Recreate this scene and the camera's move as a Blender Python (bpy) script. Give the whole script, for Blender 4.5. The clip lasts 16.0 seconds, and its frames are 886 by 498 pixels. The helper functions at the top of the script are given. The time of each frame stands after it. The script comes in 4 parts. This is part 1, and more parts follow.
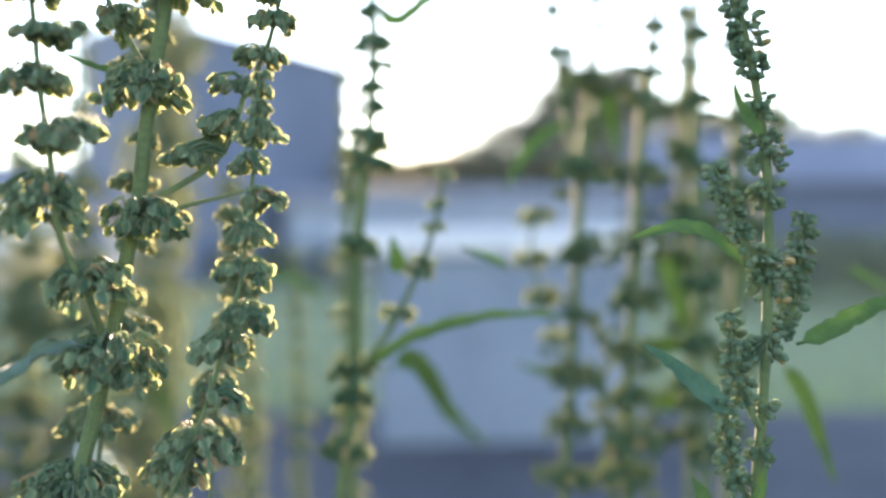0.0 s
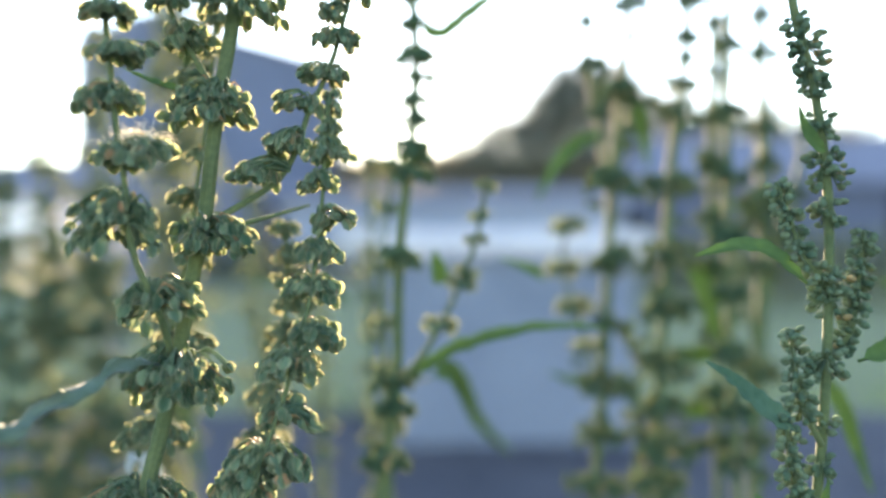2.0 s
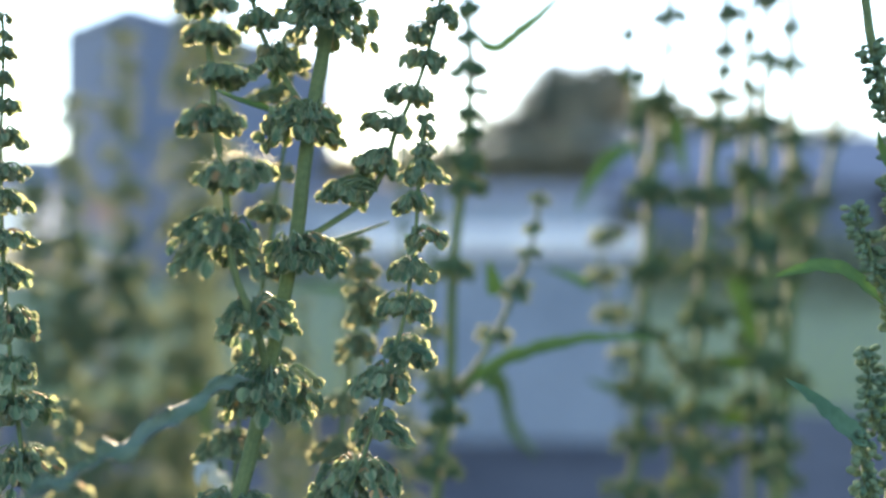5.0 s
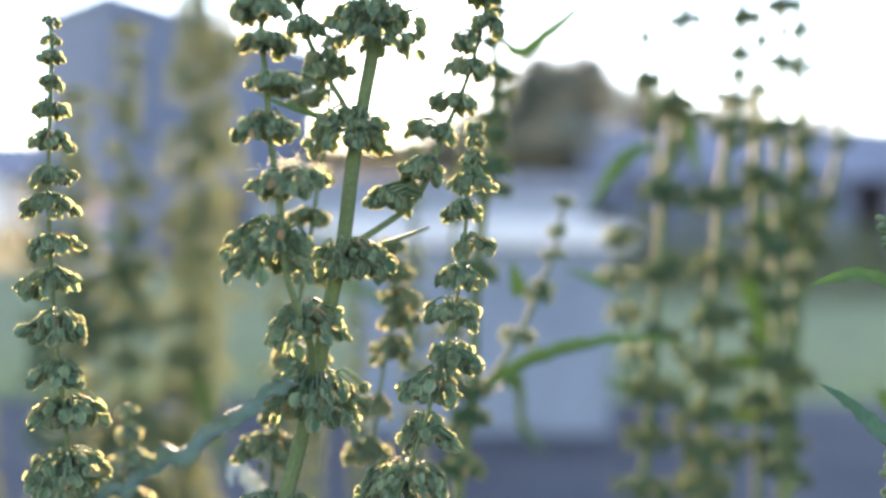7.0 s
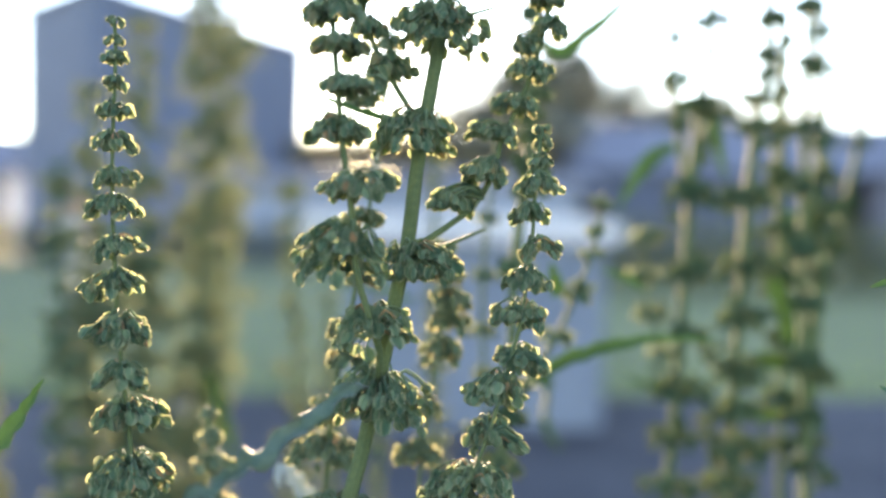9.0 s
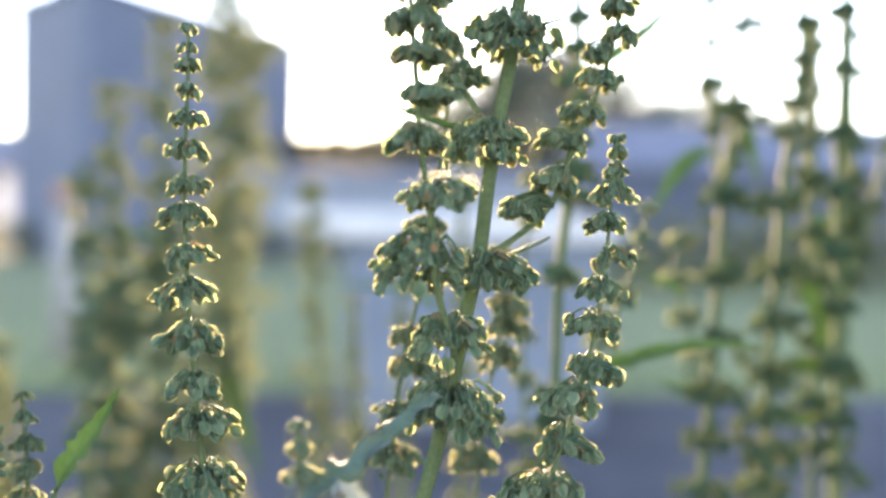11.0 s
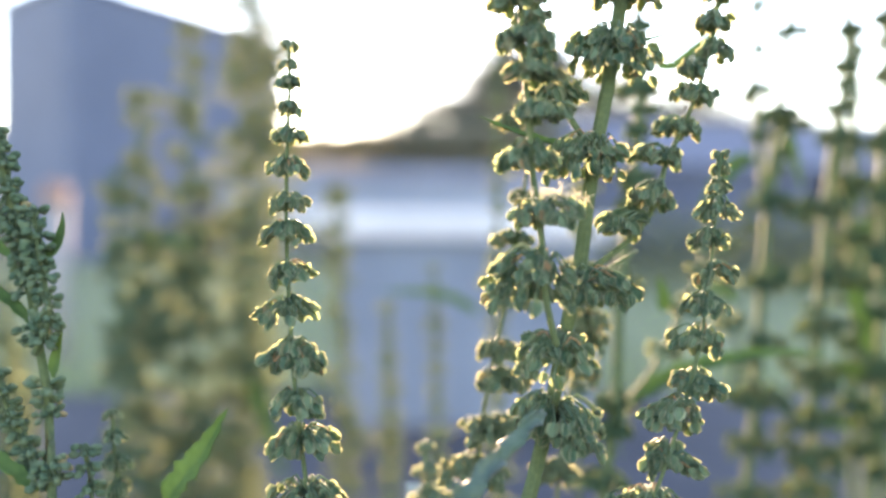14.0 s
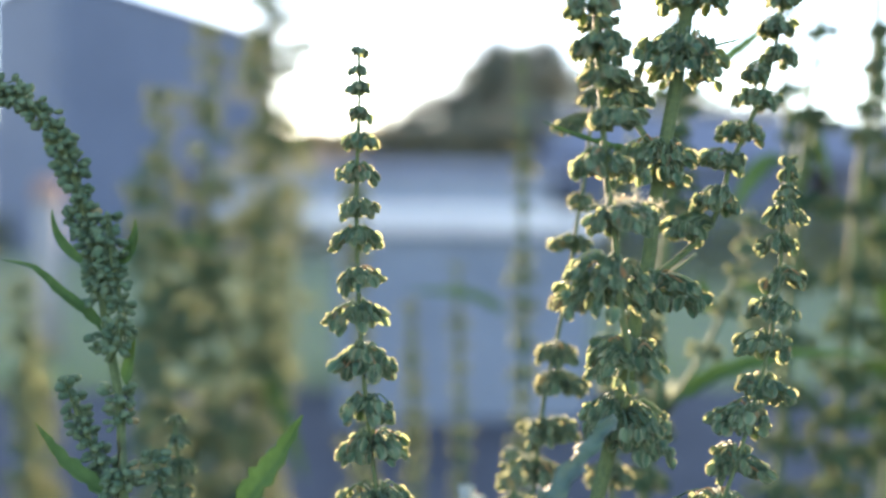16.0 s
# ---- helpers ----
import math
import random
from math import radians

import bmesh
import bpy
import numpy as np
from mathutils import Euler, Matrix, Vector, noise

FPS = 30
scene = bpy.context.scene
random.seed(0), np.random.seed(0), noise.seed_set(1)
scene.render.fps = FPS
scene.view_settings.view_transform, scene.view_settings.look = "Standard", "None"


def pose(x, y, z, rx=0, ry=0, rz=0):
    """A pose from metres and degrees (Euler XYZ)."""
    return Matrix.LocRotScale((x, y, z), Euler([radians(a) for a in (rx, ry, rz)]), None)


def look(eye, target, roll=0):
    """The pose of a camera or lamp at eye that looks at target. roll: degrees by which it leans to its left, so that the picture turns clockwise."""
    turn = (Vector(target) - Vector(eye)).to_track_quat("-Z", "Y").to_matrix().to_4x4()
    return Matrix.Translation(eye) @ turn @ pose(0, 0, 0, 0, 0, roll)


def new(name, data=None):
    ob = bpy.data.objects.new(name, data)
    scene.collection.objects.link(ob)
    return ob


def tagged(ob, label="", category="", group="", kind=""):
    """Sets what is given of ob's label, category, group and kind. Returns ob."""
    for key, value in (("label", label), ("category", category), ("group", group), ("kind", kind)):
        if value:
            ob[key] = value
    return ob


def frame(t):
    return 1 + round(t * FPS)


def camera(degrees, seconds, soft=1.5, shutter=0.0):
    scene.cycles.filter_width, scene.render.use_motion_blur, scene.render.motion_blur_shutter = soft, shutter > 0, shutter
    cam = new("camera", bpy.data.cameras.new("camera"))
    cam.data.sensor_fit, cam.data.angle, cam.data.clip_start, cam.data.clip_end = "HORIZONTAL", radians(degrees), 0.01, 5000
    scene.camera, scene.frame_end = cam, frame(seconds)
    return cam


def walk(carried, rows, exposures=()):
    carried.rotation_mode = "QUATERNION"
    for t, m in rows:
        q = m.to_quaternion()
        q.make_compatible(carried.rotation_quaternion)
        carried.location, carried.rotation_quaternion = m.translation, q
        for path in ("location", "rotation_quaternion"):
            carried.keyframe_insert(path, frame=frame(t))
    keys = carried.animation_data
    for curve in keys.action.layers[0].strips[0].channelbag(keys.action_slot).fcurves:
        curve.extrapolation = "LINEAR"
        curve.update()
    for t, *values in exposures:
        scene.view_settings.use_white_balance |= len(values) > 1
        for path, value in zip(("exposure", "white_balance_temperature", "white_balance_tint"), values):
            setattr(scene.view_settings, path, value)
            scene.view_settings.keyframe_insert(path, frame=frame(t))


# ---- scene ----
cam = camera(52.4, 16.0, soft=2.8)
cam.data.dof.use_dof = True
cam.data.dof.focus_distance = 0.258
cam.data.dof.aperture_fstop = 3.8
EYE = 0.80
ROWS = [
    (0.0, -0.00000, 0.00000, 0.00000, -0.000, 0.000, 0.000),
    (0.5, -0.00423, 0.00020, 0.00064, -0.104, -0.023, -0.037),
    (1.0, -0.00966, -0.00030, 0.00191, -0.193, 0.010, -0.061),
    (1.5, -0.01396, -0.00083, 0.00319, -0.193, 0.090, -0.103),
    (2.0, -0.02001, -0.00160, 0.00479, -0.327, 0.030, -0.092),
    (2.5, -0.02476, -0.00188, 0.00614, -0.468, 0.031, -0.084),
    (3.0, -0.02952, -0.00275, 0.00756, -0.631, 0.031, -0.027),
    (3.5, -0.03570, -0.00461, 0.00906, -0.851, -0.045, -0.130),
    (4.0, -0.04034, -0.00531, 0.00990, -0.993, -0.136, -0.286),
    (6.5, -0.06332, -0.00910, 0.01456, -1.860, -0.579, -0.692),
    (7.0, -0.06808, -0.00931, 0.01577, -2.350, -0.783, -0.809),
    (7.5, -0.07234, -0.00921, 0.01624, -2.533, -0.710, -0.741),
    (8.0, -0.07736, -0.00880, 0.01684, -2.698, -0.809, -0.724),
    (8.5, -0.08409, -0.00862, 0.01701, -2.970, -0.951, -0.851),
    (11.0, -0.11415, -0.00659, 0.02020, -3.703, -1.191, -1.079),
    (11.5, -0.11962, -0.00597, 0.02094, -3.709, -1.205, -1.161),
    (12.0, -0.12675, -0.00554, 0.02174, -3.843, -1.246, -1.192),
    (12.5, -0.13190, -0.00511, 0.02214, -3.951, -1.354, -1.135),
    (13.0, -0.13669, -0.00449, 0.02309, -4.159, -1.452, -1.024),
    (13.5, -0.14290, -0.00410, 0.02415, -4.469, -1.375, -0.835),
    (14.0, -0.14745, -0.00356, 0.02513, -4.606, -1.345, -0.804),
    (14.5, -0.15187, -0.00323, 0.02570, -4.722, -1.388, -0.836),
    (15.0, -0.15847, -0.00293, 0.02669, -4.937, -1.470, -0.811),
    (15.5, -0.16319, -0.00280, 0.02722, -5.002, -1.559, -0.795),
    (16.0, -0.16985, -0.00231, 0.02810, -5.166, -1.689, -0.714),
]

EXPOSURE = [(0.0, 4.37, 7720, 26), (0.7, 4.23, 7520, 24), (1.5, 4.32, 7570, 25), (2.5, 4.20, 7520, 24), (3.5, 3.98, 7020, 20), (4.2, 3.98, 7020, 20), (7.0, 4.43, 7970, 30), (8.5, 4.23, 7670, 26), (11.0, 4.56, 8120, 32), (14.5, 4.57, 8070, 32), (16.0, 4.18, 7420, 26)]
walk(cam, [(t, pose(x, y, EYE + z, 90 + pitch, roll, yaw)) for t, x, y, z, yaw, pitch, roll in ROWS], EXPOSURE)

# ---- light ----
world = bpy.data.worlds.new("sky")
scene.world = world
world.use_nodes = True
wn = world.node_tree
sky = wn.nodes.new("ShaderNodeTexSky")
sky.sky_type = 'NISHITA'
sky.sun_disc = False
SUN_EL, SUN_AZ = 8.0, -0.7          # degrees; azimuth from straight ahead, to the right
sky.sun_elevation = radians(SUN_EL)
sky.sun_rotation = radians(SUN_AZ)
sky.air_density, sky.dust_density, sky.ozone_density = 1.0, 0.05, 2.0
wn.links.new(sky.outputs[0], wn.nodes["Background"].inputs[0])
wn.nodes["Background"].inputs[1].default_value = 0.075

sun_data = bpy.data.lights.new("sun", 'SUN')
sun_data.energy, sun_data.angle, sun_data.color = 5.0, radians(0.6), (1.0, 0.86, 0.62)
sun = new("sun", sun_data)
sun_way = Vector((math.sin(radians(SUN_AZ)) * math.cos(radians(SUN_EL)), math.cos(radians(SUN_AZ)) * math.cos(radians(SUN_EL)), math.sin(radians(SUN_EL))))
sun.matrix_world = look(sun_way * 50, (0, 0, 0))


# ---- materials ----
def shader(name, dark, light, rough=0.6, scale=200.0, bump=0.15, thin=0.0, accent=None, spots=0.0, metal=0.0, island=0.0, spec=0.4, sheen=0.3, glow=(0.60, 0.58, 0.28)):
    """Two colours mixed by noise at two scales, a bump, and for leaf-like things a share of light passing through (thin)."""
    m = bpy.data.materials.new(name)
    m.use_nodes = True
    nt = m.node_tree
    b = nt.nodes["Principled BSDF"]
    out = nt.nodes["Material Output"]
    co = nt.nodes.new("ShaderNodeTexCoord")
    n1 = nt.nodes.new("ShaderNodeTexNoise")
    n1.inputs["Scale"].default_value, n1.inputs["Detail"].default_value = scale, 5
    n2 = nt.nodes.new("ShaderNodeTexNoise")
    n2.inputs["Scale"].default_value, n2.inputs["Detail"].default_value = scale * 0.13, 3
    nt.links.new(co.outputs["Object"], n1.inputs["Vector"])
    nt.links.new(co.outputs["Object"], n2.inputs["Vector"])
    add = nt.nodes.new("ShaderNodeMath")
    add.operation = 'ADD'
    nt.links.new(n1.outputs["Fac"], add.inputs[0])
    nt.links.new(n2.outputs["Fac"], add.inputs[1])
    ramp = nt.nodes.new("ShaderNodeMapRange")
    ramp.inputs["From Min"].default_value, ramp.inputs["From Max"].default_value = 0.7, 1.3
    source = add
    if island:
        geo = nt.nodes.new("ShaderNodeNewGeometry")
        more = nt.nodes.new("ShaderNodeMath")
        more.operation = 'MULTIPLY_ADD'
        nt.links.new(geo.outputs["Random Per Island"], more.inputs[0])
        more.inputs[1].default_value = island
        nt.links.new(add.outputs[0], more.inputs[2])
        shift = nt.nodes.new("ShaderNodeMath")
        shift.operation = 'SUBTRACT'
        nt.links.new(more.outputs[0], shift.inputs[0])
        shift.inputs[1].default_value = island / 2
        source = shift
    nt.links.new(source.outputs[0], ramp.inputs["Value"])
    mix = nt.nodes.new("ShaderNodeMix")
    mix.data_type = 'RGBA'
    mix.inputs["A"].default_value, mix.inputs["B"].default_value = (*dark, 1), (*light, 1)
    nt.links.new(ramp.outputs[0], mix.inputs["Factor"])
    colour = mix.outputs["Result"]
    if accent:
        pick = nt.nodes.new("ShaderNodeMapRange")
        pick.inputs["From Min"].default_value, pick.inputs["From Max"].default_value = 1 - spots, 1 - spots * 0.4
        if island:
            again = nt.nodes.new("ShaderNodeMath")
            again.operation = 'FRACT'
            times = nt.nodes.new("ShaderNodeMath")
            times.operation = 'MULTIPLY'
            nt.links.new(geo.outputs["Random Per Island"], times.inputs[0])
            times.inputs[1].default_value = 17.3
            nt.links.new(times.outputs[0], again.inputs[0])
            nt.links.new(again.outputs[0], pick.inputs["Value"])
        else:
            n3 = nt.nodes.new("ShaderNodeTexNoise")
            n3.inputs["Scale"].default_value = scale * 0.4
            nt.links.new(co.outputs["Object"], n3.inputs["Vector"])
            nt.links.new(n3.outputs["Fac"], pick.inputs["Value"])
        mix2 = nt.nodes.new("ShaderNodeMix")
        mix2.data_type = 'RGBA'
        nt.links.new(pick.outputs[0], mix2.inputs["Factor"])
        nt.links.new(colour, mix2.inputs["A"])
        mix2.inputs["B"].default_value = (*accent, 1)
        colour = mix2.outputs["Result"]
    nt.links.new(colour, b.inputs["Base Color"])
    b.inputs["Roughness"].default_value, b.inputs["Metallic"].default_value = rough, metal
    b.inputs["Specular IOR Level"].default_value = spec
    if thin:
        b.inputs["Sheen Weight"].default_value, b.inputs["Sheen Roughness"].default_value = sheen, 0.35
    if bump:
        bp = nt.nodes.new("ShaderNodeBump")
        bp.inputs["Strength"].default_value = bump
        bp.inputs["Distance"].default_value = 0.3 / scale
        nt.links.new(n1.outputs["Fac"], bp.inputs["Height"])
        nt.links.new(bp.outputs[0], b.inputs["Normal"])
    if thin:
        tr = nt.nodes.new("ShaderNodeBsdfTranslucent")
        warm = nt.nodes.new("ShaderNodeMix")
        warm.data_type, warm.blend_type = 'RGBA', 'MIX'
        warm.inputs["Factor"].default_value = 0.6
        nt.links.new(colour, warm.inputs["A"])
        warm.inputs["B"].default_value = (*glow, 1)
        nt.links.new(warm.outputs["Result"], tr.inputs["Color"])
        ms = nt.nodes.new("ShaderNodeMixShader")
        ms.inputs[0].default_value = thin
        nt.links.new(b.outputs[0], ms.inputs[1])
        nt.links.new(tr.outputs[0], ms.inputs[2])
        nt.links.new(ms.outputs[0], out.inputs["Surface"])
    return m


M_STEM = shader("dock_stem", (0.044, 0.076, 0.042), (0.086, 0.120, 0.060), 0.8, 700, 0.4, thin=0.035, sheen=0.06, spec=0.02, glow=(0.46, 0.52, 0.22))
M_FRUIT = shader("dock_fruit", (0.029, 0.076, 0.050), (0.088, 0.144, 0.092), 0.7, 900, 0.7, thin=0.19, accent=(0.26, 0.15, 0.085), spots=0.04, island=0.8, sheen=0.08, spec=0.08, glow=(0.45, 0.55, 0.24))
# pale valve margins, with the sun's bright rim light put into their colour
M_RIM = shader("pale_rimlit_margin", (0.10, 0.135, 0.085), (0.185, 0.215, 0.142), 0.75, 900, 0.2, thin=0.19, sheen=0.10, spec=0.05, glow=(0.60, 0.57, 0.30))
M_BUD = shader("dock_bud", (0.038, 0.080, 0.052), (0.090, 0.140, 0.092), 0.95, 1400, 0.4, thin=0.12, accent=(0.20, 0.165, 0.09), spots=0.025, island=0.6, sheen=0.04, spec=0.0)
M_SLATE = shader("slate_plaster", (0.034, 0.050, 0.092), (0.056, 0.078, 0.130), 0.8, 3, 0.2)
M_LEAF = shader("dock_leaf", (0.030, 0.074, 0.028), (0.060, 0.115, 0.042), 0.85, 420, 0.4, thin=0.18, spec=0.03, sheen=0.0, glow=(0.32, 0.46, 0.12))
M_TEAL = shader("bluish_leaf", (0.022, 0.064, 0.042), (0.046, 0.100, 0.068), 0.8, 420, 0.4, thin=0.07, spec=0.05, sheen=0.03, glow=(0.28, 0.46, 0.18))
# bluish light tone imitates sky reflected on the waxy blade
M_WAXY = shader("waxy_skytoned_leaf", (0.024, 0.062, 0.038), (0.074, 0.118, 0.104), 0.7, 160, 0.7, thin=0.06, spec=0.15, sheen=0.20)
# sky light reflected off the leaf is put into this pale base colour
M_SKYPALE = shader("sky_pale_leaf", (0.20, 0.25, 0.25), (0.33, 0.37, 0.37), 0.75, 130, 0.5, thin=0.15, spec=0.15, sheen=0.05)
M_PALE = shader("dry_seed", (0.036, 0.080, 0.056), (0.090, 0.138, 0.088), 0.75, 700, 0.3, thin=0.155, accent=(0.30, 0.20, 0.09), spots=0.06, island=0.6, spec=0.05, sheen=0.05, glow=(0.50, 0.52, 0.26))
M_GREEN = shader("green_fruit", (0.024, 0.060, 0.038), (0.056, 0.098, 0.057), 0.8, 700, 0.3, thin=0.05, accent=(0.24, 0.18, 0.09), spots=0.045, island=0.6, spec=0.02, sheen=0.02, glow=(0.44, 0.52, 0.22))
M_WEB = shader("cottony_down", (0.7, 0.68, 0.66), (0.85, 0.84, 0.82), 0.8, 900, 0.1, thin=0.5)
M_SOIL = shader("soil", (0.036, 0.040, 0.050), (0.075, 0.078, 0.088), 0.95, 14, 0.6, spec=0.1)
M_GRASS = shader("lawn", (0.112, 0.128, 0.074), (0.172, 0.188, 0.108), 0.95, 9, 0.5, spec=0.1)
M_BLADE = shader("grass_blade", (0.06, 0.14, 0.03), (0.14, 0.24, 0.07), 0.55, 30, 0.1, thin=0.35, island=0.6)
M_CONC = shader("blue_grey_concrete", (0.079, 0.110, 0.158), (0.121, 0.160, 0.218), 0.8, 22, 0.4)
M_CAP = shader("pale_concrete", (0.35, 0.38, 0.44), (0.48, 0.51, 0.56), 0.9, 25, 0.3, spec=0.15)
M_WALL = shader("dark_cladding", (0.057, 0.082, 0.140), (0.083, 0.114, 0.185), 0.7, 3, 0.2)
M_ROOF = shader("roof_sheet", (0.068, 0.080, 0.118), (0.112, 0.128, 0.172), 0.6, 4, 0.2)
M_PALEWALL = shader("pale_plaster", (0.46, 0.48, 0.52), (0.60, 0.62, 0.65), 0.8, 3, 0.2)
M_DARK = shader("dark_paint", (0.045, 0.055, 0.090), (0.075, 0.088, 0.130), 0.7, 6, 0.1)
M_BARK = shader("bark", (0.06, 0.045, 0.03), (0.13, 0.10, 0.075), 0.9, 6, 0.6)
M_TREE = shader("tree_leaf", (0.046, 0.066, 0.058), (0.085, 0.104, 0.084), 0.7, 3, 0.1, thin=0.14, island=0.8, sheen=0.0, glow=(0.42, 0.45, 0.38))
M_HEDGE = shader("hedge_leaf", (0.04, 0.06, 0.035), (0.09, 0.11, 0.06), 0.7, 4, 0.1, thin=0.1, island=0.8, sheen=0.0)
# lighter, warm glowing leaf tone stands in for bright haze under the sun
M_HAZE_HEDGE = shader("haze_toned_hedge_leaf", (0.11, 0.12, 0.09), (0.19, 0.19, 0.15), 0.8, 4, 0.1, thin=0.50, island=0.8, sheen=0.0, spec=0.05, glow=(0.54, 0.50, 0.38))
M_SHED = shader("blue_grey_boards", (0.138, 0.185, 0.265), (0.202, 0.255, 0.345), 0.7, 3, 0.2)
M_SHEDROOF = shader("grey_felt_roof", (0.14, 0.15, 0.18), (0.22, 0.23, 0.27), 0.9, 4, 0.2, spec=0.1)
M_POST = shader("grey_post_paint", (0.18, 0.19, 0.20), (0.26, 0.26, 0.27), 0.9, 12, 0.1, spec=0.1)
M_ORANGE = shader("dull_red_paint", (0.22, 0.14, 0.12), (0.30, 0.19, 0.16), 0.9, 12, 0.1, spec=0.1)


# ---- building blocks ----
def part(name, bm, material, parent=None, label="", smooth=True):
    me = bpy.data.meshes.new(name)
    bm.to_mesh(me)
    bm.free()
    me.materials.append(material)
    if smooth:
        me.polygons.foreach_set("use_smooth", [True] * len(me.polygons))
    ob = new(name, me)
    if parent:
        ob.parent = parent
    if label:
        ob["label"] = label
    return ob


def raw(name, verts, faces, material, parent=None, label="", smooth=True):
    me = bpy.data.meshes.new(name)
    me.from_pydata([tuple(v) for v in verts], [], faces)
    me.materials.append(material)
    if smooth:
        me.polygons.foreach_set("use_smooth", [True] * len(me.polygons))
    ob = new(name, me)
    if parent:
        ob.parent = parent
    if label:
        ob["label"] = label
    return ob


def box(bm, x0, y0, z0, x1, y1, z1, bevel=0.0):
    made = bmesh.ops.create_cube(bm, size=1, matrix=Matrix.Translation(((x0 + x1) / 2, (y0 + y1) / 2, (z0 + z1) / 2)) @ Matrix.Diagonal((x1 - x0, y1 - y0, z1 - z0, 1)))
    if bevel:
        edges = list({e for v in made["verts"] for e in v.link_edges})
        bmesh.ops.bevel(bm, geom=edges, offset=bevel, segments=2, affect='EDGES')
    return bm


def smooth_line(pts, step):
    """A Catmull-Rom line through pts, sampled about every step."""
    p = [Vector(q) for q in pts]
    p = [p[0] * 2 - p[1]] + p + [p[-1] * 2 - p[-2]]
    line = []
    for i in range(1, len(p) - 2):
        n = max(2, int((p[i + 1] - p[i]).length / step))
        for k in range(n):
            t = k / n
            a, b, c, d = p[i - 1], p[i], p[i + 1], p[i + 2]
            line.append(0.5 * (2 * b + (c - a) * t + (2 * a - 5 * b + 4 * c - d) * t * t + (3 * b - a - 3 * c + d) * t ** 3))
    line.append(p[-2].copy())
    return line


def at(line, u):
    """Place and direction a share u of the way along a line."""
    acc = [0.0]
    for a, b in zip(line, line[1:]):
        acc.append(acc[-1] + (b - a).length)
    goal = max(0.0, min(1.0, u)) * acc[-1]
    for i in range(len(line) - 1):
        if acc[i + 1] >= goal:
            k = (goal - acc[i]) / max(1e-9, acc[i + 1] - acc[i])
            return line[i].lerp(line[i + 1], k), (line[i + 1] - line[i]).normalized()
    return line[-1].copy(), (line[-1] - line[-2]).normalized()


def tube(verts, faces, line, r0, r1, sides=8, ribs=0.0, power=1.0):
    """Adds a tapered tube along a line, ribbed like a dock's stem, with a closed end."""
    start = len(verts)
    n = len(line)
    side = Vector((1, 0, 0))
    for i, p in enumerate(line):
        way = (line[min(n - 1, i + 1)] - line[max(0, i - 1)]).normalized()
        side = (side - way * side.dot(way)).normalized()
        up = way.cross(side)
        r = r0 + (r1 - r0) * (i / max(1, n - 1)) ** power
        for k in range(sides):
            a = 2 * math.pi * k / sides
            q = r * (1 + ribs * math.cos(a * round(sides / 4)))
            verts.append(p + side * (q * math.cos(a)) + up * (q * math.sin(a)))
    for i in range(n - 1):
        for k in range(sides):
            a, b = start + i * sides + k, start + i * sides + (k + 1) % sides
            faces.append((a, b, b + sides, a + sides))
    faces.append(tuple(start + (n - 1) * sides + k for k in range(sides)))
    faces.append(tuple(start + k for k in reversed(range(sides))))


def fruit(verts, faces, base, way, length, width, rng, fine=True, rim=None):
    """One hanging dock fruit: three thin heart-shaped valves with finely toothed edges round a seed."""
    way = way.normalized()
    side = way.orthogonal().normalized()
    side.rotate(Matrix.Rotation(rng.uniform(0, 6.28), 3, way))
    up = way.cross(side)
    rows = ((0.0, 0.34), (0.12, 0.90), (0.36, 1.0), (0.66, 0.84), (0.88, 0.50), (1.0, 0.10)) if fine else ((0.0, 0.3), (0.40, 1.0), (1.0, 0.2))
    cols = (-1.0, -0.86, -0.42, 0.42, 0.86, 1.0) if fine else (-1.0, 0.0, 1.0)
    bend = (side * rng.uniform(-0.2, 0.2) + up * rng.uniform(-0.2, 0.2)) * length
    for v in range(3):
        a = 2.0944 * v + rng.uniform(-0.25, 0.25)
        out = side * math.cos(a) + up * math.sin(a)
        across = way.cross(out)
        big = rng.uniform(0.85, 1.2)
        flare = rng.uniform(-0.05, 0.34)
        start = len(verts)
        for s, r in rows:
            seed = 0.15 * math.sin(math.pi * min(1.0, 0.10 + 0.85 * s)) ** 0.9
            for c in cols:
                crinkle = rng.uniform(-0.16, 0.16) if abs(c) == 1 else rng.uniform(-0.03, 0.03)
                wing = (0.08 + flare * s) * c * c
                lip = -0.10 * (1 - abs(c)) if s < 0.1 else 0.0
                verts.append(base + way * (length * (s + lip + 0.5 * crinkle * (0 < s < 1))) + bend * s * s
                             + across * (0.55 * width * r * c * big * (1 + crinkle)) + out * (width * r * (seed * (1 - 0.75 * abs(c)) + wing + crinkle)))
        n = len(cols)
        for i in range(len(rows) - 1):
            for k in range(n - 1):
                b = start + i * n + k
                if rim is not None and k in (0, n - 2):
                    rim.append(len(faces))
                faces.append((b, b + 1, b + n + 1, b + n))


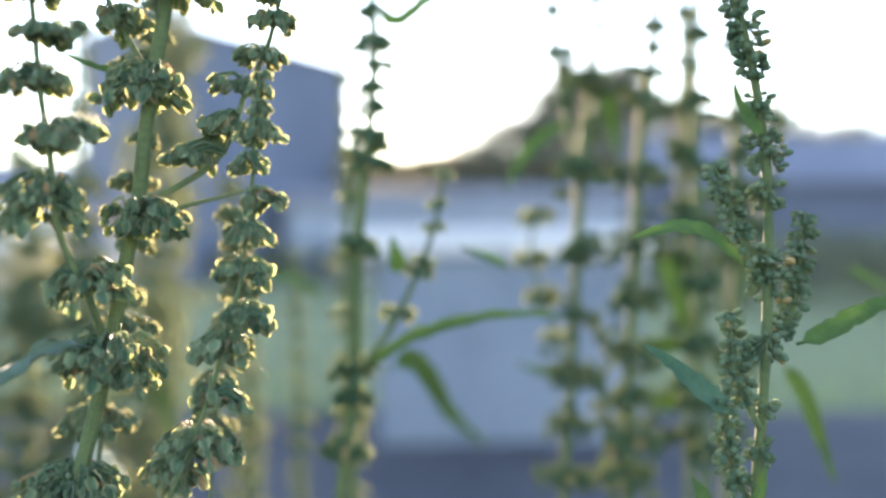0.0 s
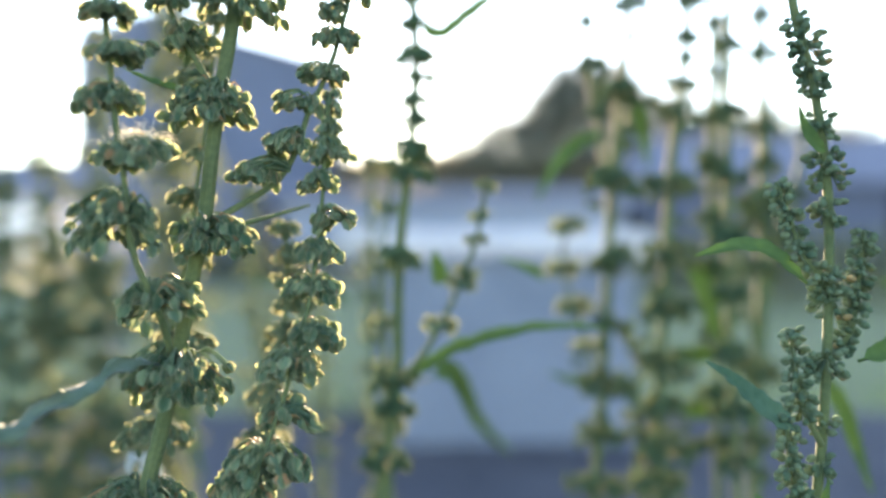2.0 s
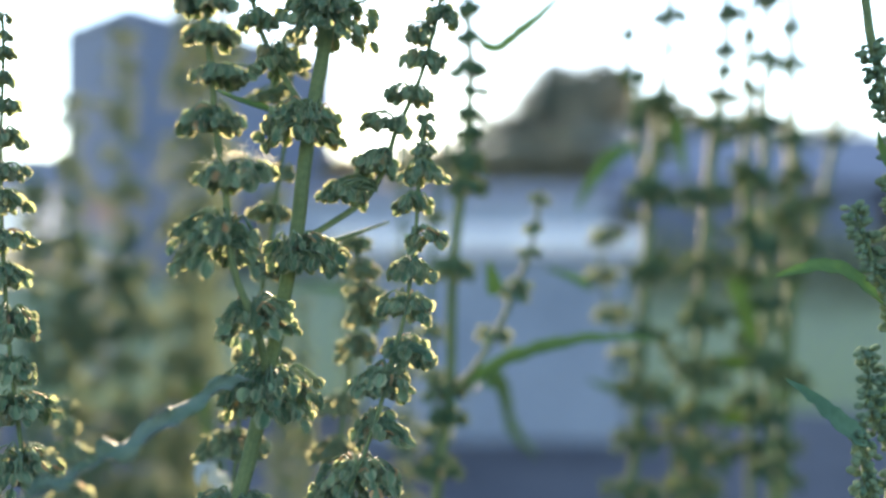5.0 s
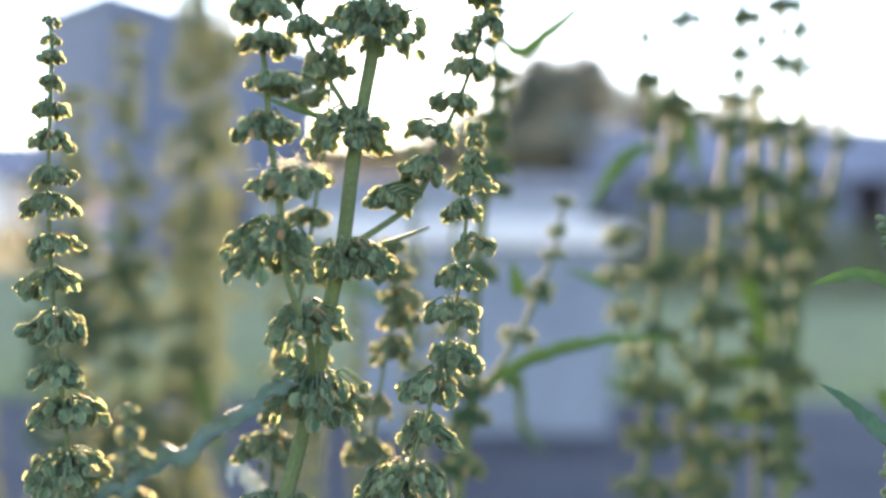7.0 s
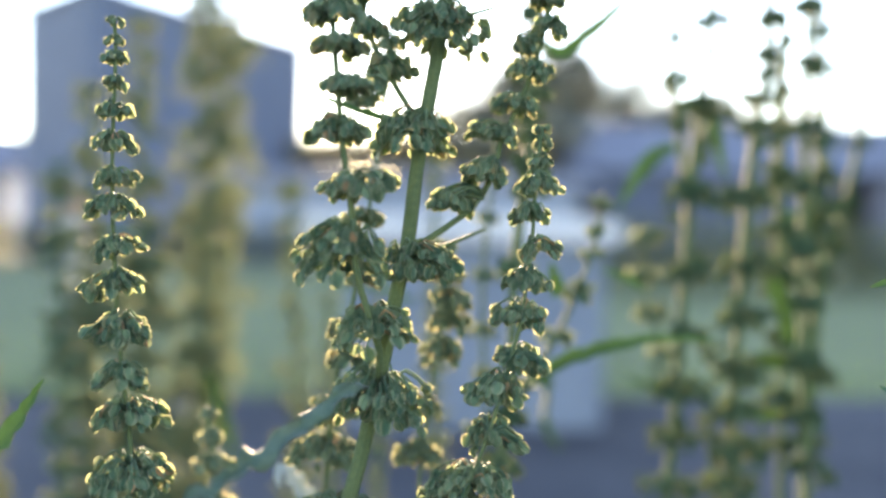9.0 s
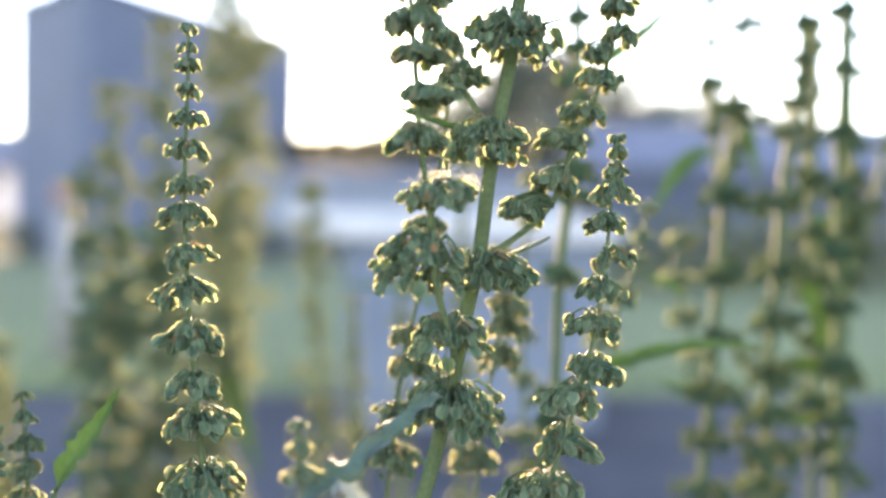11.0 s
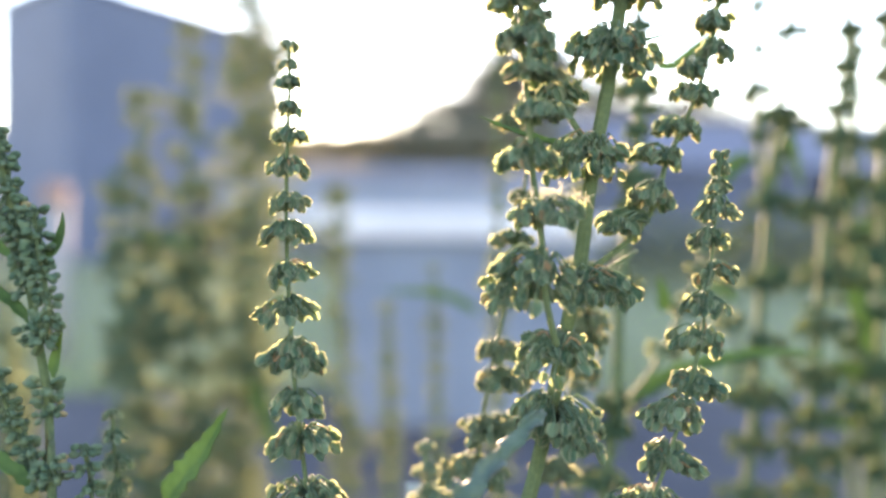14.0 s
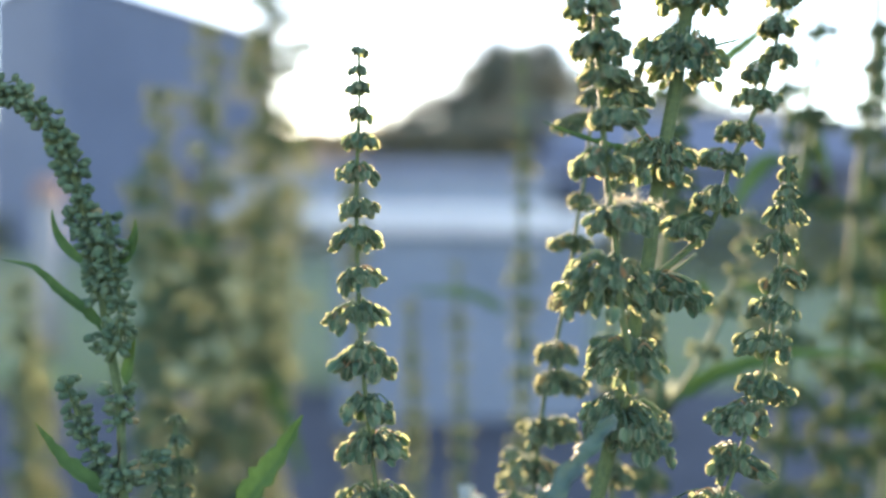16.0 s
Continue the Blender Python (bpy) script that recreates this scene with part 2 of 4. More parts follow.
def bud(verts, faces, base, way, length, width, rng):
    """One tight oval bud."""
    way = way.normalized()
    side = way.orthogonal().normalized()
    up = way.cross(side)
    turn = rng.uniform(0, 6)
    start = len(verts)
    verts.append(base)
    rows = ((0.12, 0.55), (0.4, 0.95), (0.7, 0.95), (0.92, 0.55))
    for s, r in rows:
        for k in range(9):
            a = 2 * math.pi * k / 9 + turn
            q = 0.5 * width * r * (0.92 + 0.14 * math.cos(3 * a))
            verts.append(base + way * (s * length) + side * (q * math.cos(a)) + up * (q * math.sin(a)))
    verts.append(base + way * length)
    for k in range(9):
        faces.append((start, start + 1 + (k + 1) % 9, start + 1 + k))
        for i in range(3):
            a, b = start + 1 + i * 9 + k, start + 1 + i * 9 + (k + 1) % 9
            faces.append((a, b, b + 9, a + 9))
        faces.append((start + 28 + k, start + 28 + (k + 1) % 9, len(verts) - 1))


def whorl(parent, place, way, width, rng, stem=0.002, fine=True, material=None, name="fruit_whorl", many=1.0, height=None, node=None):
    """A drooping umbrella of fruits on thin arching stalks, in uneven clumps. place: its middle; node: where the stalks leave the stem."""
    verts, faces, rim = [], [], []
    R = width / 2
    H = height or width * (0.52 if fine else 0.58)
    up = (way * 0.4 + Vector((rng.uniform(-0.12, 0.12), rng.uniform(-0.12, 0.12), 1))).normalized()
    side = up.orthogonal().normalized()
    fwd = up.cross(side)
    size = min((0.0039 if fine else 0.0047) * min(1.0, 0.55 + width / 0.045), H * 0.66)
    n = max(6 if fine else 11, int((width / 0.021) ** 1.5 * (56 if fine else 32) * (H / (0.52 * width)) ** 0.5 * many))
    lean, clump = rng.uniform(0, 6.28), rng.uniform(0, 6.28)
    lobes = rng.choice((4, 5, 7))
    gap = -math.pi / 2 + rng.uniform(-0.5, 0.5)      # a thin stretch where the stem shows
    node = node or place + up * (0.22 * H)
    for i in range(n):
        a = i * 2.39996 + rng.uniform(-0.4, 0.4)
        a += 0.7 / lobes * math.sin(lobes * a + clump)
        s = rng.random() ** 0.55
        out = side * math.cos(a) + fwd * math.sin(a)
        if fine and width < 0.024 and out.x * math.cos(gap) + out.y * math.sin(gap) > 0.94 and rng.random() < 0.6:
            continue
        lop = 0.92 + 0.12 * math.cos(a - lean) + 0.08 * math.cos(2 * a + lean)
        reach = max(stem * 1.1, s * lop * (R - 0.40 * size))
        layer = rng.random() ** 1.15 * max(0.0, 0.86 * H - size)
        end = place + out * reach + up * (0.46 * H - 0.22 * H * s * s - layer)
        start = node + out * stem * 0.6 - up * (layer * 0.45)
        if fine:
            bow = start.lerp(end, 0.5) + up * (0.26 * H * (1 - layer / H))
            tube(verts, faces, smooth_line([start, bow, end], R * 0.3), 0.00026, 0.00030, 4)
        hang = (out * rng.uniform(0.1, 0.35 + 0.75 * s * s) - up * rng.uniform(0.7, 1.2) + side * rng.uniform(-0.35, 0.35)).normalized()
        q = size * rng.uniform(0.70, 1.15)
        fruit(verts, faces, end, hang, q, q * (rng.uniform(0.70, 0.88) if fine else rng.uniform(0.85, 1.0)), rng, fine, rim if fine else None)
    ob = raw(name, verts, faces, material or (M_FRUIT if fine else M_GREEN), parent)
    # edge faces take the margin colour that carries the rim light
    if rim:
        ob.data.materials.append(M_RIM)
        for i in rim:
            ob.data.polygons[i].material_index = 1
    return ob


def bud_knot(parent, place, way, width, rng, name="bud_knot"):
    """A tight knot of buds round the stem."""
    verts, faces = [], []
    R = width / 2
    size = 0.0026
    n = max(10, int((R / 0.0065) ** 1.6 * 22))
    side = way.orthogonal().normalized()
    fwd = way.cross(side)
    lean = rng.uniform(0, 6.28)
    for i in range(n):
        a = i * 2.39996 + rng.uniform(-0.4, 0.4)
        reach = R * rng.uniform(0.30, 0.85) * (0.88 + 0.2 * math.cos(a - lean))
        out = side * math.cos(a) + fwd * math.sin(a)
        base = place + out * reach * 0.66 + way * (rng.uniform(-0.55, 0.5) * R - 0.15 * reach)
        tube(verts, faces, [place + out * 0.0008 + way * 0.001, base], 0.0003, 0.0003, 4)
        hang = (out + way * rng.uniform(-0.7, 0.45) + side * rng.uniform(-0.3, 0.3)).normalized()
        s = size * rng.uniform(0.75, 1.2)
        bud(verts, faces, base, hang, s * 1.15, s * rng.uniform(0.70, 0.92), rng)
    return raw(name, verts, faces, M_BUD, parent)


def leaf(parent, pts, width, rng, wave=0.12, facing=(0, -0.5, 1), fold=0.35, turn=None, jags=0.10, swell=0.0, name="leaf", label="", material=None):
    """A narrow dock leaf with a folded midrib and crisped edges, two skins and a rim. width in metres."""
    line = smooth_line(pts, 0.0018 if width < 0.02 else 0.004)
    n = len(line)
    cols = (-1, -0.8, -0.45, 0, 0.45, 0.8, 1)
    verts, faces = [], []
    thick = 0.00012
    phase = rng.uniform(0, 6)
    grids = []
    for sign in (1, -1):
        grid = []
        for i, p in enumerate(line):
            u = i / (n - 1)
            way = (line[min(n - 1, i + 1)] - line[max(0, i - 1)]).normalized()
            side = way.cross(Vector(facing).lerp(Vector(turn or facing), u)).normalized()
            up = side.cross(way)
            w = 0.5 * width * max(0.05, (min(1, u / 0.16) ** 0.7) * (0.10 if u < 0.08 else 1) * min(1.0, (1 - u) / 0.55) ** 0.75 + (0.04 if u > 0.02 else 0))
            w *= 1 - swell * (1 - min(1.0, u / 0.55))
            row = []
            for c in cols:
                ripple = wave * w * c * c * math.sin(phase + u * 34 + (1.2 if c > 0 else 0)) + 0.35 * wave * w * c * c * math.sin(phase + u * 71 + c)
                jag = 1 + (jags * math.sin(phase + u * 58 + c * 2) if abs(c) == 1 else 0)
                q = p + side * (w * c * jag) + up * (fold * w * abs(c) ** 1.3 + ripple + sign * thick * (1.0 if abs(c) < 1 else 0.4))
                row.append(len(verts))
                verts.append(q)
            grid.append(row)
        grids.append(grid)
    top, low = grids
    m = len(cols)
    for i in range(n - 1):
        for k in range(m - 1):
            faces.append((top[i][k], top[i][k + 1], top[i + 1][k + 1], top[i + 1][k]))
            faces.append((low[i][k], low[i + 1][k], low[i + 1][k + 1], low[i][k + 1]))
        faces.append((top[i][0], top[i + 1][0], low[i + 1][0], low[i][0]))
        faces.append((top[i][-1], low[i][-1], low[i + 1][-1], top[i + 1][-1]))
    blade = raw(name, verts, faces, material or M_LEAF, parent, label)
    verts, faces = [], []
    tube(verts, faces, [p - Vector(facing).normalized() * 0.0003 for p in line[:max(3, int(n * 0.9))]], 0.0005 if width < 0.02 else 0.001, 0.00015, 5)
    raw("midrib", verts, faces, material or M_LEAF, blade)
    return blade


def thing(name, place, label, category, group=""):
    e = new(name)
    e.location = place
    e.empty_display_size = 0.02
    return tagged(e, label, category, group)


class Plant:
    """A plant whose parts are given in world metres; its Empty stands at the foot of the stem."""

    def __init__(self, foot, label, seed, group="dock plants"):
        self.foot = Vector((foot[0], foot[1], 0.0))
        self.root = thing("dock_plant", self.foot, label, "plant", group)
        self.rng = random.Random(seed)

    def local(self, pts):
        return [Vector(p) - self.foot for p in pts]

    def stem(self, pts, r0, r1, rooted=False, name="stem", sides=20, ribs=0.07):
        pts = self.local(pts)
        shown = smooth_line(pts, 0.004)
        line = shown
        if rooted:
            p, d = pts[0], (pts[0] - pts[1]).normalized()
            ground = Vector((0, 0, -0.02))
            low = [ground, ground.lerp(p, 0.35) + Vector((0.006, 0, 0)), p + d * (p.z * 0.22)]
            line = smooth_line(low + pts, 0.006)
        verts, faces = [], []
        tube(verts, faces, line, r0, r1, sides, ribs)
        ob = raw(name, verts, faces, M_STEM, self.root)
        self.bearer = ob if name == "branch" else self.root
        return shown

    def whorls(self, line, rows, stem=0.002, fine=True, material=None):
        for u, mm in rows:
            p, d = at(line, u)
            whorl(self.bearer, p - Vector((0, 0, mm * 0.00006)), d, mm / 1000, self.rng, stem, fine, material)

    def clusters(self, line, rows, stem=0.0015, fine=True, material=None):
        """Whorls by their middle (x, y, z), width and height in millimetres; each hangs from the nearest point of the line."""
        for x, y, z, mm, high in rows:
            p = Vector((x, y, z)) - self.foot
            k = min(range(len(line) - 1), key=lambda i: abs(line[i].z - p.z - high * 0.00022))
            whorl(self.bearer, p, (line[k + 1] - line[k]).normalized(), mm / 1000, self.rng, stem, fine, material, height=high / 1000, node=line[k])

    def clumps(self, line, low, high, count, mm, spread, material=None):
        """Small loose side clumps on short stalks between two shares of a line; mm wide, up to spread metres from it."""
        rng = self.rng
        for i in range(count):
            p, d = at(line, low + (high - low) * (i + rng.uniform(0.1, 0.9)) / count)
            a = i * 2.4 + rng.uniform(-0.5, 0.5)
            off = Vector((math.cos(a), math.sin(a), rng.uniform(-0.3, 0.5))) * (spread * rng.uniform(0.35, 1.0))
            w = mm / 1000 * rng.uniform(0.6, 1.25)
            whorl(self.bearer, p + off, d, w, rng, 0.001, False, material, many=0.8, height=w * rng.uniform(0.5, 0.8), node=p)

    def knots(self, line, rows, fill=False):
        """Bud knots at the given shares; with fill, closed up into a rod between them."""
        if fill:
            rows = sorted(rows)
            long = sum((b - a).length for a, b in zip(line, line[1:]))
            n = max(2, int((rows[-1][0] - rows[0][0]) * long / 0.0038))
            us = [rows[0][0] + (rows[-1][0] - rows[0][0]) * i / n for i in range(n + 1)]
            rows = [(u, float(np.interp(u, [r[0] for r in rows], [r[1] for r in rows])) * self.rng.uniform(0.72, 0.98)) for u in us]
        for u, mm in rows:
            p, d = at(line, u)
            bud_knot(self.bearer, p, d, mm / 1000, self.rng)

    def spike(self, line, first, gap, w0, w1, material=None, many=0.5):
        """Loose clumps of fruit down a line, from its top to a share first of it, wider towards the foot, with ragged sides."""
        rng = self.rng
        u = 0.995
        while u > first:
            k = (0.995 - u) / (0.995 - first)
            p, d = at(line, u)
            w = (w0 + (w1 - w0) * k ** 0.8) * rng.uniform(0.65, 1.2)
            if w < 0.026:
                whorl(self.root, p, d, w, rng, 0.002, False, material, many=many)
            else:
                turn = rng.uniform(0, 6.28)
                n = 3 if w < 0.05 else 5
                for i in range(n):
                    a = turn + 6.28 * i / n + rng.uniform(-0.5, 0.5)
                    c = w * rng.uniform(0.26, 0.42)
                    off = (w / 2 - c * 0.4) * rng.uniform(0.25, 1.0)
                    whorl(self.root, p + Vector((math.cos(a) * off, math.sin(a) * off, rng.uniform(-0.012, 0.010))), d, c, rng, 0.0015, False, material, many=many * 0.8, height=c * rng.uniform(0.5, 0.9), node=p)
            u -= gap * rng.uniform(0.75, 1.25)

    def leaf(self, pts, width, **more):
        leaf(self.root, self.local(pts), width, self.rng, **more)

# ---- ground ----
def sheet(name, edge, z, material, label, category):
    bm = bmesh.new()
    bm.faces.new([bm.verts.new((x, y, z)) for x, y in edge])
    ob = part(name, bm, material, None, "", False)
    return tagged(ob, label, category, kind="structure")


def rough_sheet(name, x0, x1, y0, y1, z, nx, ny, height, material, label, category):
    verts, faces = [], []
    for j in range(ny + 1):
        for i in range(nx + 1):
            x, y = x0 + (x1 - x0) * i / nx, y0 + (y1 - y0) * j / ny
            edge = min(1.0, i / 3, (nx - i) / 3, j / 3, (ny - j) / 3)
            verts.append((x, y, z + edge * height * (noise.noise((x * 1.3, y * 1.3, 0)) + 0.5 * noise.noise((x * 7, y * 7, 3)))))
    for j in range(ny):
        for i in range(nx):
            a = j * (nx + 1) + i
            faces.append((a, a + 1, a + nx + 2, a + nx + 1))
    return tagged(raw(name, verts, faces, material), label, category, kind="structure")


sheet("ground", [(-2500, -2500), (2500, -2500), (2500, 2500), (-2500, 2500)], -0.05, M_GRASS, "wide green ground reaching to the horizon", "ground")
rough_sheet("soil", -7, 7, -3, 4.6, 0.0, 90, 60, 0.02, M_SOIL, "bare dark soil under the dock plants", "soil")
rough_sheet("lawn", -30, 30, 4.4, 22.4, 0.006, 60, 40, 0.02, M_GRASS, "mown green lawn behind the weeds", "lawn")

rng = random.Random(5)
verts, faces = [], []
for i in range(9000):
    y = 4.5 + 9 * rng.random() ** 1.7
    x = rng.uniform(-0.6, 0.6) * y
    h, a, w = rng.uniform(0.03, 0.10), rng.uniform(0, 6.28), rng.uniform(0.002, 0.004)
    dx, dy = math.cos(a), math.sin(a)
    b = Vector((x, y, 0.0))
    tip = b + Vector((dx * h * 0.5, dy * h * 0.5, h))
    mid = b + Vector((dx * h * 0.12, dy * h * 0.12, h * 0.6))
    s = Vector((-dy, dx, 0)) * w
    k = len(verts)
    verts += [b - s, b + s, mid + s * 0.7, mid - s * 0.7, tip]
    faces += [(k, k + 1, k + 2, k + 3), (k + 3, k + 2, k + 4)]
tagged(raw("grass", verts, faces, M_BLADE), "short green grass blades on the lawn", "grass", kind="stuff")

# ---- concrete box in the lawn ----
tank = thing("concrete_tank", (0.2, 4.1, 0), "low grey concrete tank with a flat pale lid", "tank")
bm = bmesh.new()
box(bm, -0.47, -0.40, -0.01, 0.60, 0.6, 0.785, 0.012)
part("body", bm, M_CONC, tank, "", False)
bm = bmesh.new()
box(bm, -0.53, -0.46, 0.785, 0.66, 0.66, 0.868, 0.012)
part("lid", bm, M_CAP, tank, "pale concrete lid slab", False)


# ---- dark building ----
def wall_run(parent, a, b, z0, z1, thick, material):
    """A straight wall from a to b, with its thickness on the inner side."""
    a, b = Vector((*a, 0)), Vector((*b, 0))
    way = (b - a).normalized()
    out = Vector((way.y, -way.x, 0))
    bm = bmesh.new()
    vs = [bm.verts.new(p + out * o + Vector((0, 0, h))) for p in (a, b) for o in (0, -thick) for h in (z0, z1)]
    for f in ((0, 1, 5, 4), (2, 6, 7, 3), (0, 2, 3, 1), (4, 5, 7, 6), (1, 3, 7, 5), (0, 4, 6, 2)):
        bm.faces.new([vs[i] for i in f])
    bmesh.ops.recalc_face_normals(bm, faces=bm.faces)
    return part("wall", bm, material, parent, "", False)


hall = thing("building", (-6.6, 20.0, 0), "tall dark flat-roofed building in shade beyond the lawn", "building")
CORNERS = [(-2.55, 2.6), (0, 0), (3.97, 6.1), (1.42, 8.7)]
for i in range(4):
    wall_run(hall, CORNERS[i], CORNERS[(i + 1) % 4], -0.02, 6.0, 0.3, M_WALL)
bm = bmesh.new()
low = [bm.verts.new((x, y, 6.0)) for x, y in [(-2.67, 2.6), (0, -0.12), (4.09, 6.1), (1.42, 8.82)]]
high = [bm.verts.new((v.co.x, v.co.y, 6.12)) for v in low]
bm.faces.new(high)
bm.faces.new(list(reversed(low)))
for i in range(4):
    bm.faces.new((low[i], low[(i + 1) % 4], high[(i + 1) % 4], high[i]))
part("roof", bm, M_ROOF, hall, "flat sheet roof with a thin edge", False)


# ---- post ----
post = thing("marker_post", (-1.975, 5.4, 0), "grey marker post with a dull red cap on the lawn", "post")
verts, faces = [], []
tube(verts, faces, [Vector((0, 0, -0.01)), Vector((0, 0, 0.5)), Vector((0, 0, 0.93))], 0.075, 0.07, 16)
raw("shaft", verts, faces, M_POST, post)
verts, faces = [], []
tube(verts, faces, [Vector((0, 0, 0.93)), Vector((0, 0, 1.01)), Vector((0, 0, 1.05))], 0.085, 0.06, 16)
raw("cap", verts, faces, M_ORANGE, post, "dull red cap")


# ---- houses and walls in the distance ----
def house(x, y, w, d, h, roof, wallm, roofm, label):
    """A small house with a gabled roof, its long side to the lawn."""
    e = thing("house", (x, y, 0), label, "house", "houses beyond the lawn")
    c = [(-w / 2, -d / 2), (w / 2, -d / 2), (w / 2, d / 2), (-w / 2, d / 2)]
    for i in range(4):
        wall_run(e, c[i], c[(i + 1) % 4], -0.02, h, 0.25, wallm)
    bm = bmesh.new()
    o = 0.35
    p = [bm.verts.new(v) for v in ((-w / 2 - o, -d / 2 - o, h - 0.1), (w / 2 + o, -d / 2 - o, h - 0.1), (w / 2 + o, d / 2 + o, h - 0.1), (-w / 2 - o, d / 2 + o, h - 0.1),
                                   (-w / 2 - o, 0, h + roof), (w / 2 + o, 0, h + roof))]
    for f in ((0, 1, 5, 4), (2, 3, 4, 5), (0, 4, 3), (1, 2, 5), (0, 3, 2, 1)):
        bm.faces.new([p[i] for i in f])
    part("roof", bm, roofm, e, "", False)
    return e


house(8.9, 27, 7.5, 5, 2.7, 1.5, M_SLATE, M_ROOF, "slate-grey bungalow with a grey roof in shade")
house(17.5, 28, 8.0, 5, 2.8, 1.7, M_DARK, M_ROOF, "dark painted bungalow with a grey roof in shade")
# added bungalow; its pale walls stand in for a hazy far hill
house(-14.5, 27, 8.0, 5, 2.3, 1.2, M_PALEWALL, M_ROOF, "small pale bungalow added at the lawn's edge for a hazy far hill")

house(0.35, 24.2, 9.3, 1.9, 2.1, 0.35, M_SHED, M_SHEDROOF, "long low blue-grey shed with a pale flat-pitched roof")

fence = thing("garden_wall", (0, 22.6, 0), "low pale wall at the lawn's end", "wall")
bm = bmesh.new()
box(bm, -2.6, -0.12, -0.02, 5.0, 0.12, 1.16, 0.02)
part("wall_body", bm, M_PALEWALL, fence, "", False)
bm = bmesh.new()
box(bm, -2.7, -0.17, 1.16, 5.1, 0.17, 1.24, 0.02)
part("coping", bm, M_CAP, fence, "pale coping", False)


# ---- hedges, trees and the wooded hill ----
def leaf_cloud(verts, faces, centre, radius, count, size, rng):
    for _ in range(count):
        d = Vector((rng.gauss(0, 1), rng.gauss(0, 1), rng.gauss(0, 1))).normalized() * (rng.random() ** 0.4)
        p = centre + Vector((d.x * radius[0], d.y * radius[1], d.z * radius[2]))
        n = Vector((rng.gauss(0, 1), rng.gauss(0, 1), rng.gauss(0, 1) + 0.4)).normalized()
        s = n.orthogonal().normalized() * size * rng.uniform(0.6, 1.3)
        t = n.cross(s) * 0.6
        k = len(verts)
        verts += [p - s, p - t * 0.9 + n * size * 0.1, p + s, p + t]
        faces.append((k, k + 1, k + 2, k + 3))


def tree(x, y, z, height, spread, label, seed, cone=False):
    rng = random.Random(seed)
    e = thing("tree", (x, y, z), label, "tree", "trees on the hill")
    verts, faces = [], []
    top = Vector((rng.uniform(-0.3, 0.3), 0, height * (0.97 if cone else 0.75)))
    trunk = smooth_line([Vector((0, 0, -0.3)), Vector((rng.uniform(-0.2, 0.2), 0.1, height * 0.35)), top], 0.8)
    tube(verts, faces, trunk, height * 0.028, height * 0.006, 8)
    leaves, quads = [], []
    n = 26 if cone else 22
    for i in range(n):
        u = 0.22 + 0.76 * (i + 0.5) / n
        p, _ = at(trunk, u)
        a = i * 2.4 + rng.uniform(-0.4, 0.4)
        reach = spread * ((1.05 - u) * 1.15 if cone else (0.55 + 0.6 * math.sin(math.pi * min(1, u * 1.05))) * rng.uniform(0.55, 1.1))
        tip = p + Vector((math.cos(a) * reach, math.sin(a) * reach, reach * (0.05 if cone else 0.55)))
        tube(verts, faces, smooth_line([p, p.lerp(tip, 0.5) + Vector((0, 0, reach * 0.1)), tip], 0.8), height * 0.008, height * 0.002, 5)
        for k in (0.6, 1.0):
            c = p.lerp(tip, k)
            r = spread * (0.22 if cone else 0.34) * rng.uniform(0.7, 1.2)
            leaf_cloud(leaves, quads, c, (r, r, r * 0.8), 130, height * 0.016, rng)
    raw("trunk", verts, faces, M_BARK, e)
    raw("crown", leaves, quads, M_TREE, e, "", False)
    return e


# the hill rises behind the lawn to the right of the sun
def hill_height(x, y):
    k = max(0.0, min(1.0, (y - 52) / 40))
    k = k * k * (3 - 2 * k)
    side = 1 / (1 + math.exp(-(x - 1.0) / 3.5))
    return k * (5.0 + 2.0 * side + 1.6 * math.exp(-((x - 14) / 9) ** 2) + 0.5 * noise.noise((x * 0.09, y * 0.09, 2)))


verts, faces = [], []
for j in range(25):
    for i in range(81):
        x, y = -90 + 180 * i / 80, 50 + 60 * j / 24
        verts.append((x, y, hill_height(x, y) - 0.02))
for j in range(24):
    for i in range(80):
        a = j * 81 + i
        faces.append((a, a + 1, a + 82, a + 81))
tagged(raw("hill", verts, faces, M_GRASS), "low green hill behind the houses", "hill", kind="structure")

rng = random.Random(11)
verts, faces = [], []
for i in range(230):
    x, y = rng.uniform(-45, 60), rng.uniform(66, 92)
    r = rng.uniform(1.0, 1.9)
    leaf_cloud(verts, faces, Vector((x, y, hill_height(x, y) + r * 0.6)), (r * 1.3, r, r), 70, 0.38, rng)
tagged(raw("woods", verts, faces, M_TREE, None, "", False), "dark low woods covering the hill", "woods", kind="stuff")

tree(5.3, 31, 0, 8.9, 2.3, "large dark broad-leaved tree against the bright sky", 21)
tree(7.6, 32, 0, 8.0, 2.5, "broad-leaved tree beside the larger one", 22)
tree(3.9, 31, 0, 7.5, 1.6, "narrow dark conifer at the tree group's edge", 23, True)
tree(2.6, 31.5, 0, 7.0, 1.6, "small bushy tree low on the slope", 26)
tree(1.3, 32, 0, 5.9, 1.6, "small bushy tree low on the slope", 27)
tree(10.6, 33, 0, 7.4, 2.3, "rounded tree behind the bungalow", 24)
tree(14.0, 33, 0, 6.8, 2.3, "rounded tree behind the bungalow", 25)

rng = random.Random(31)
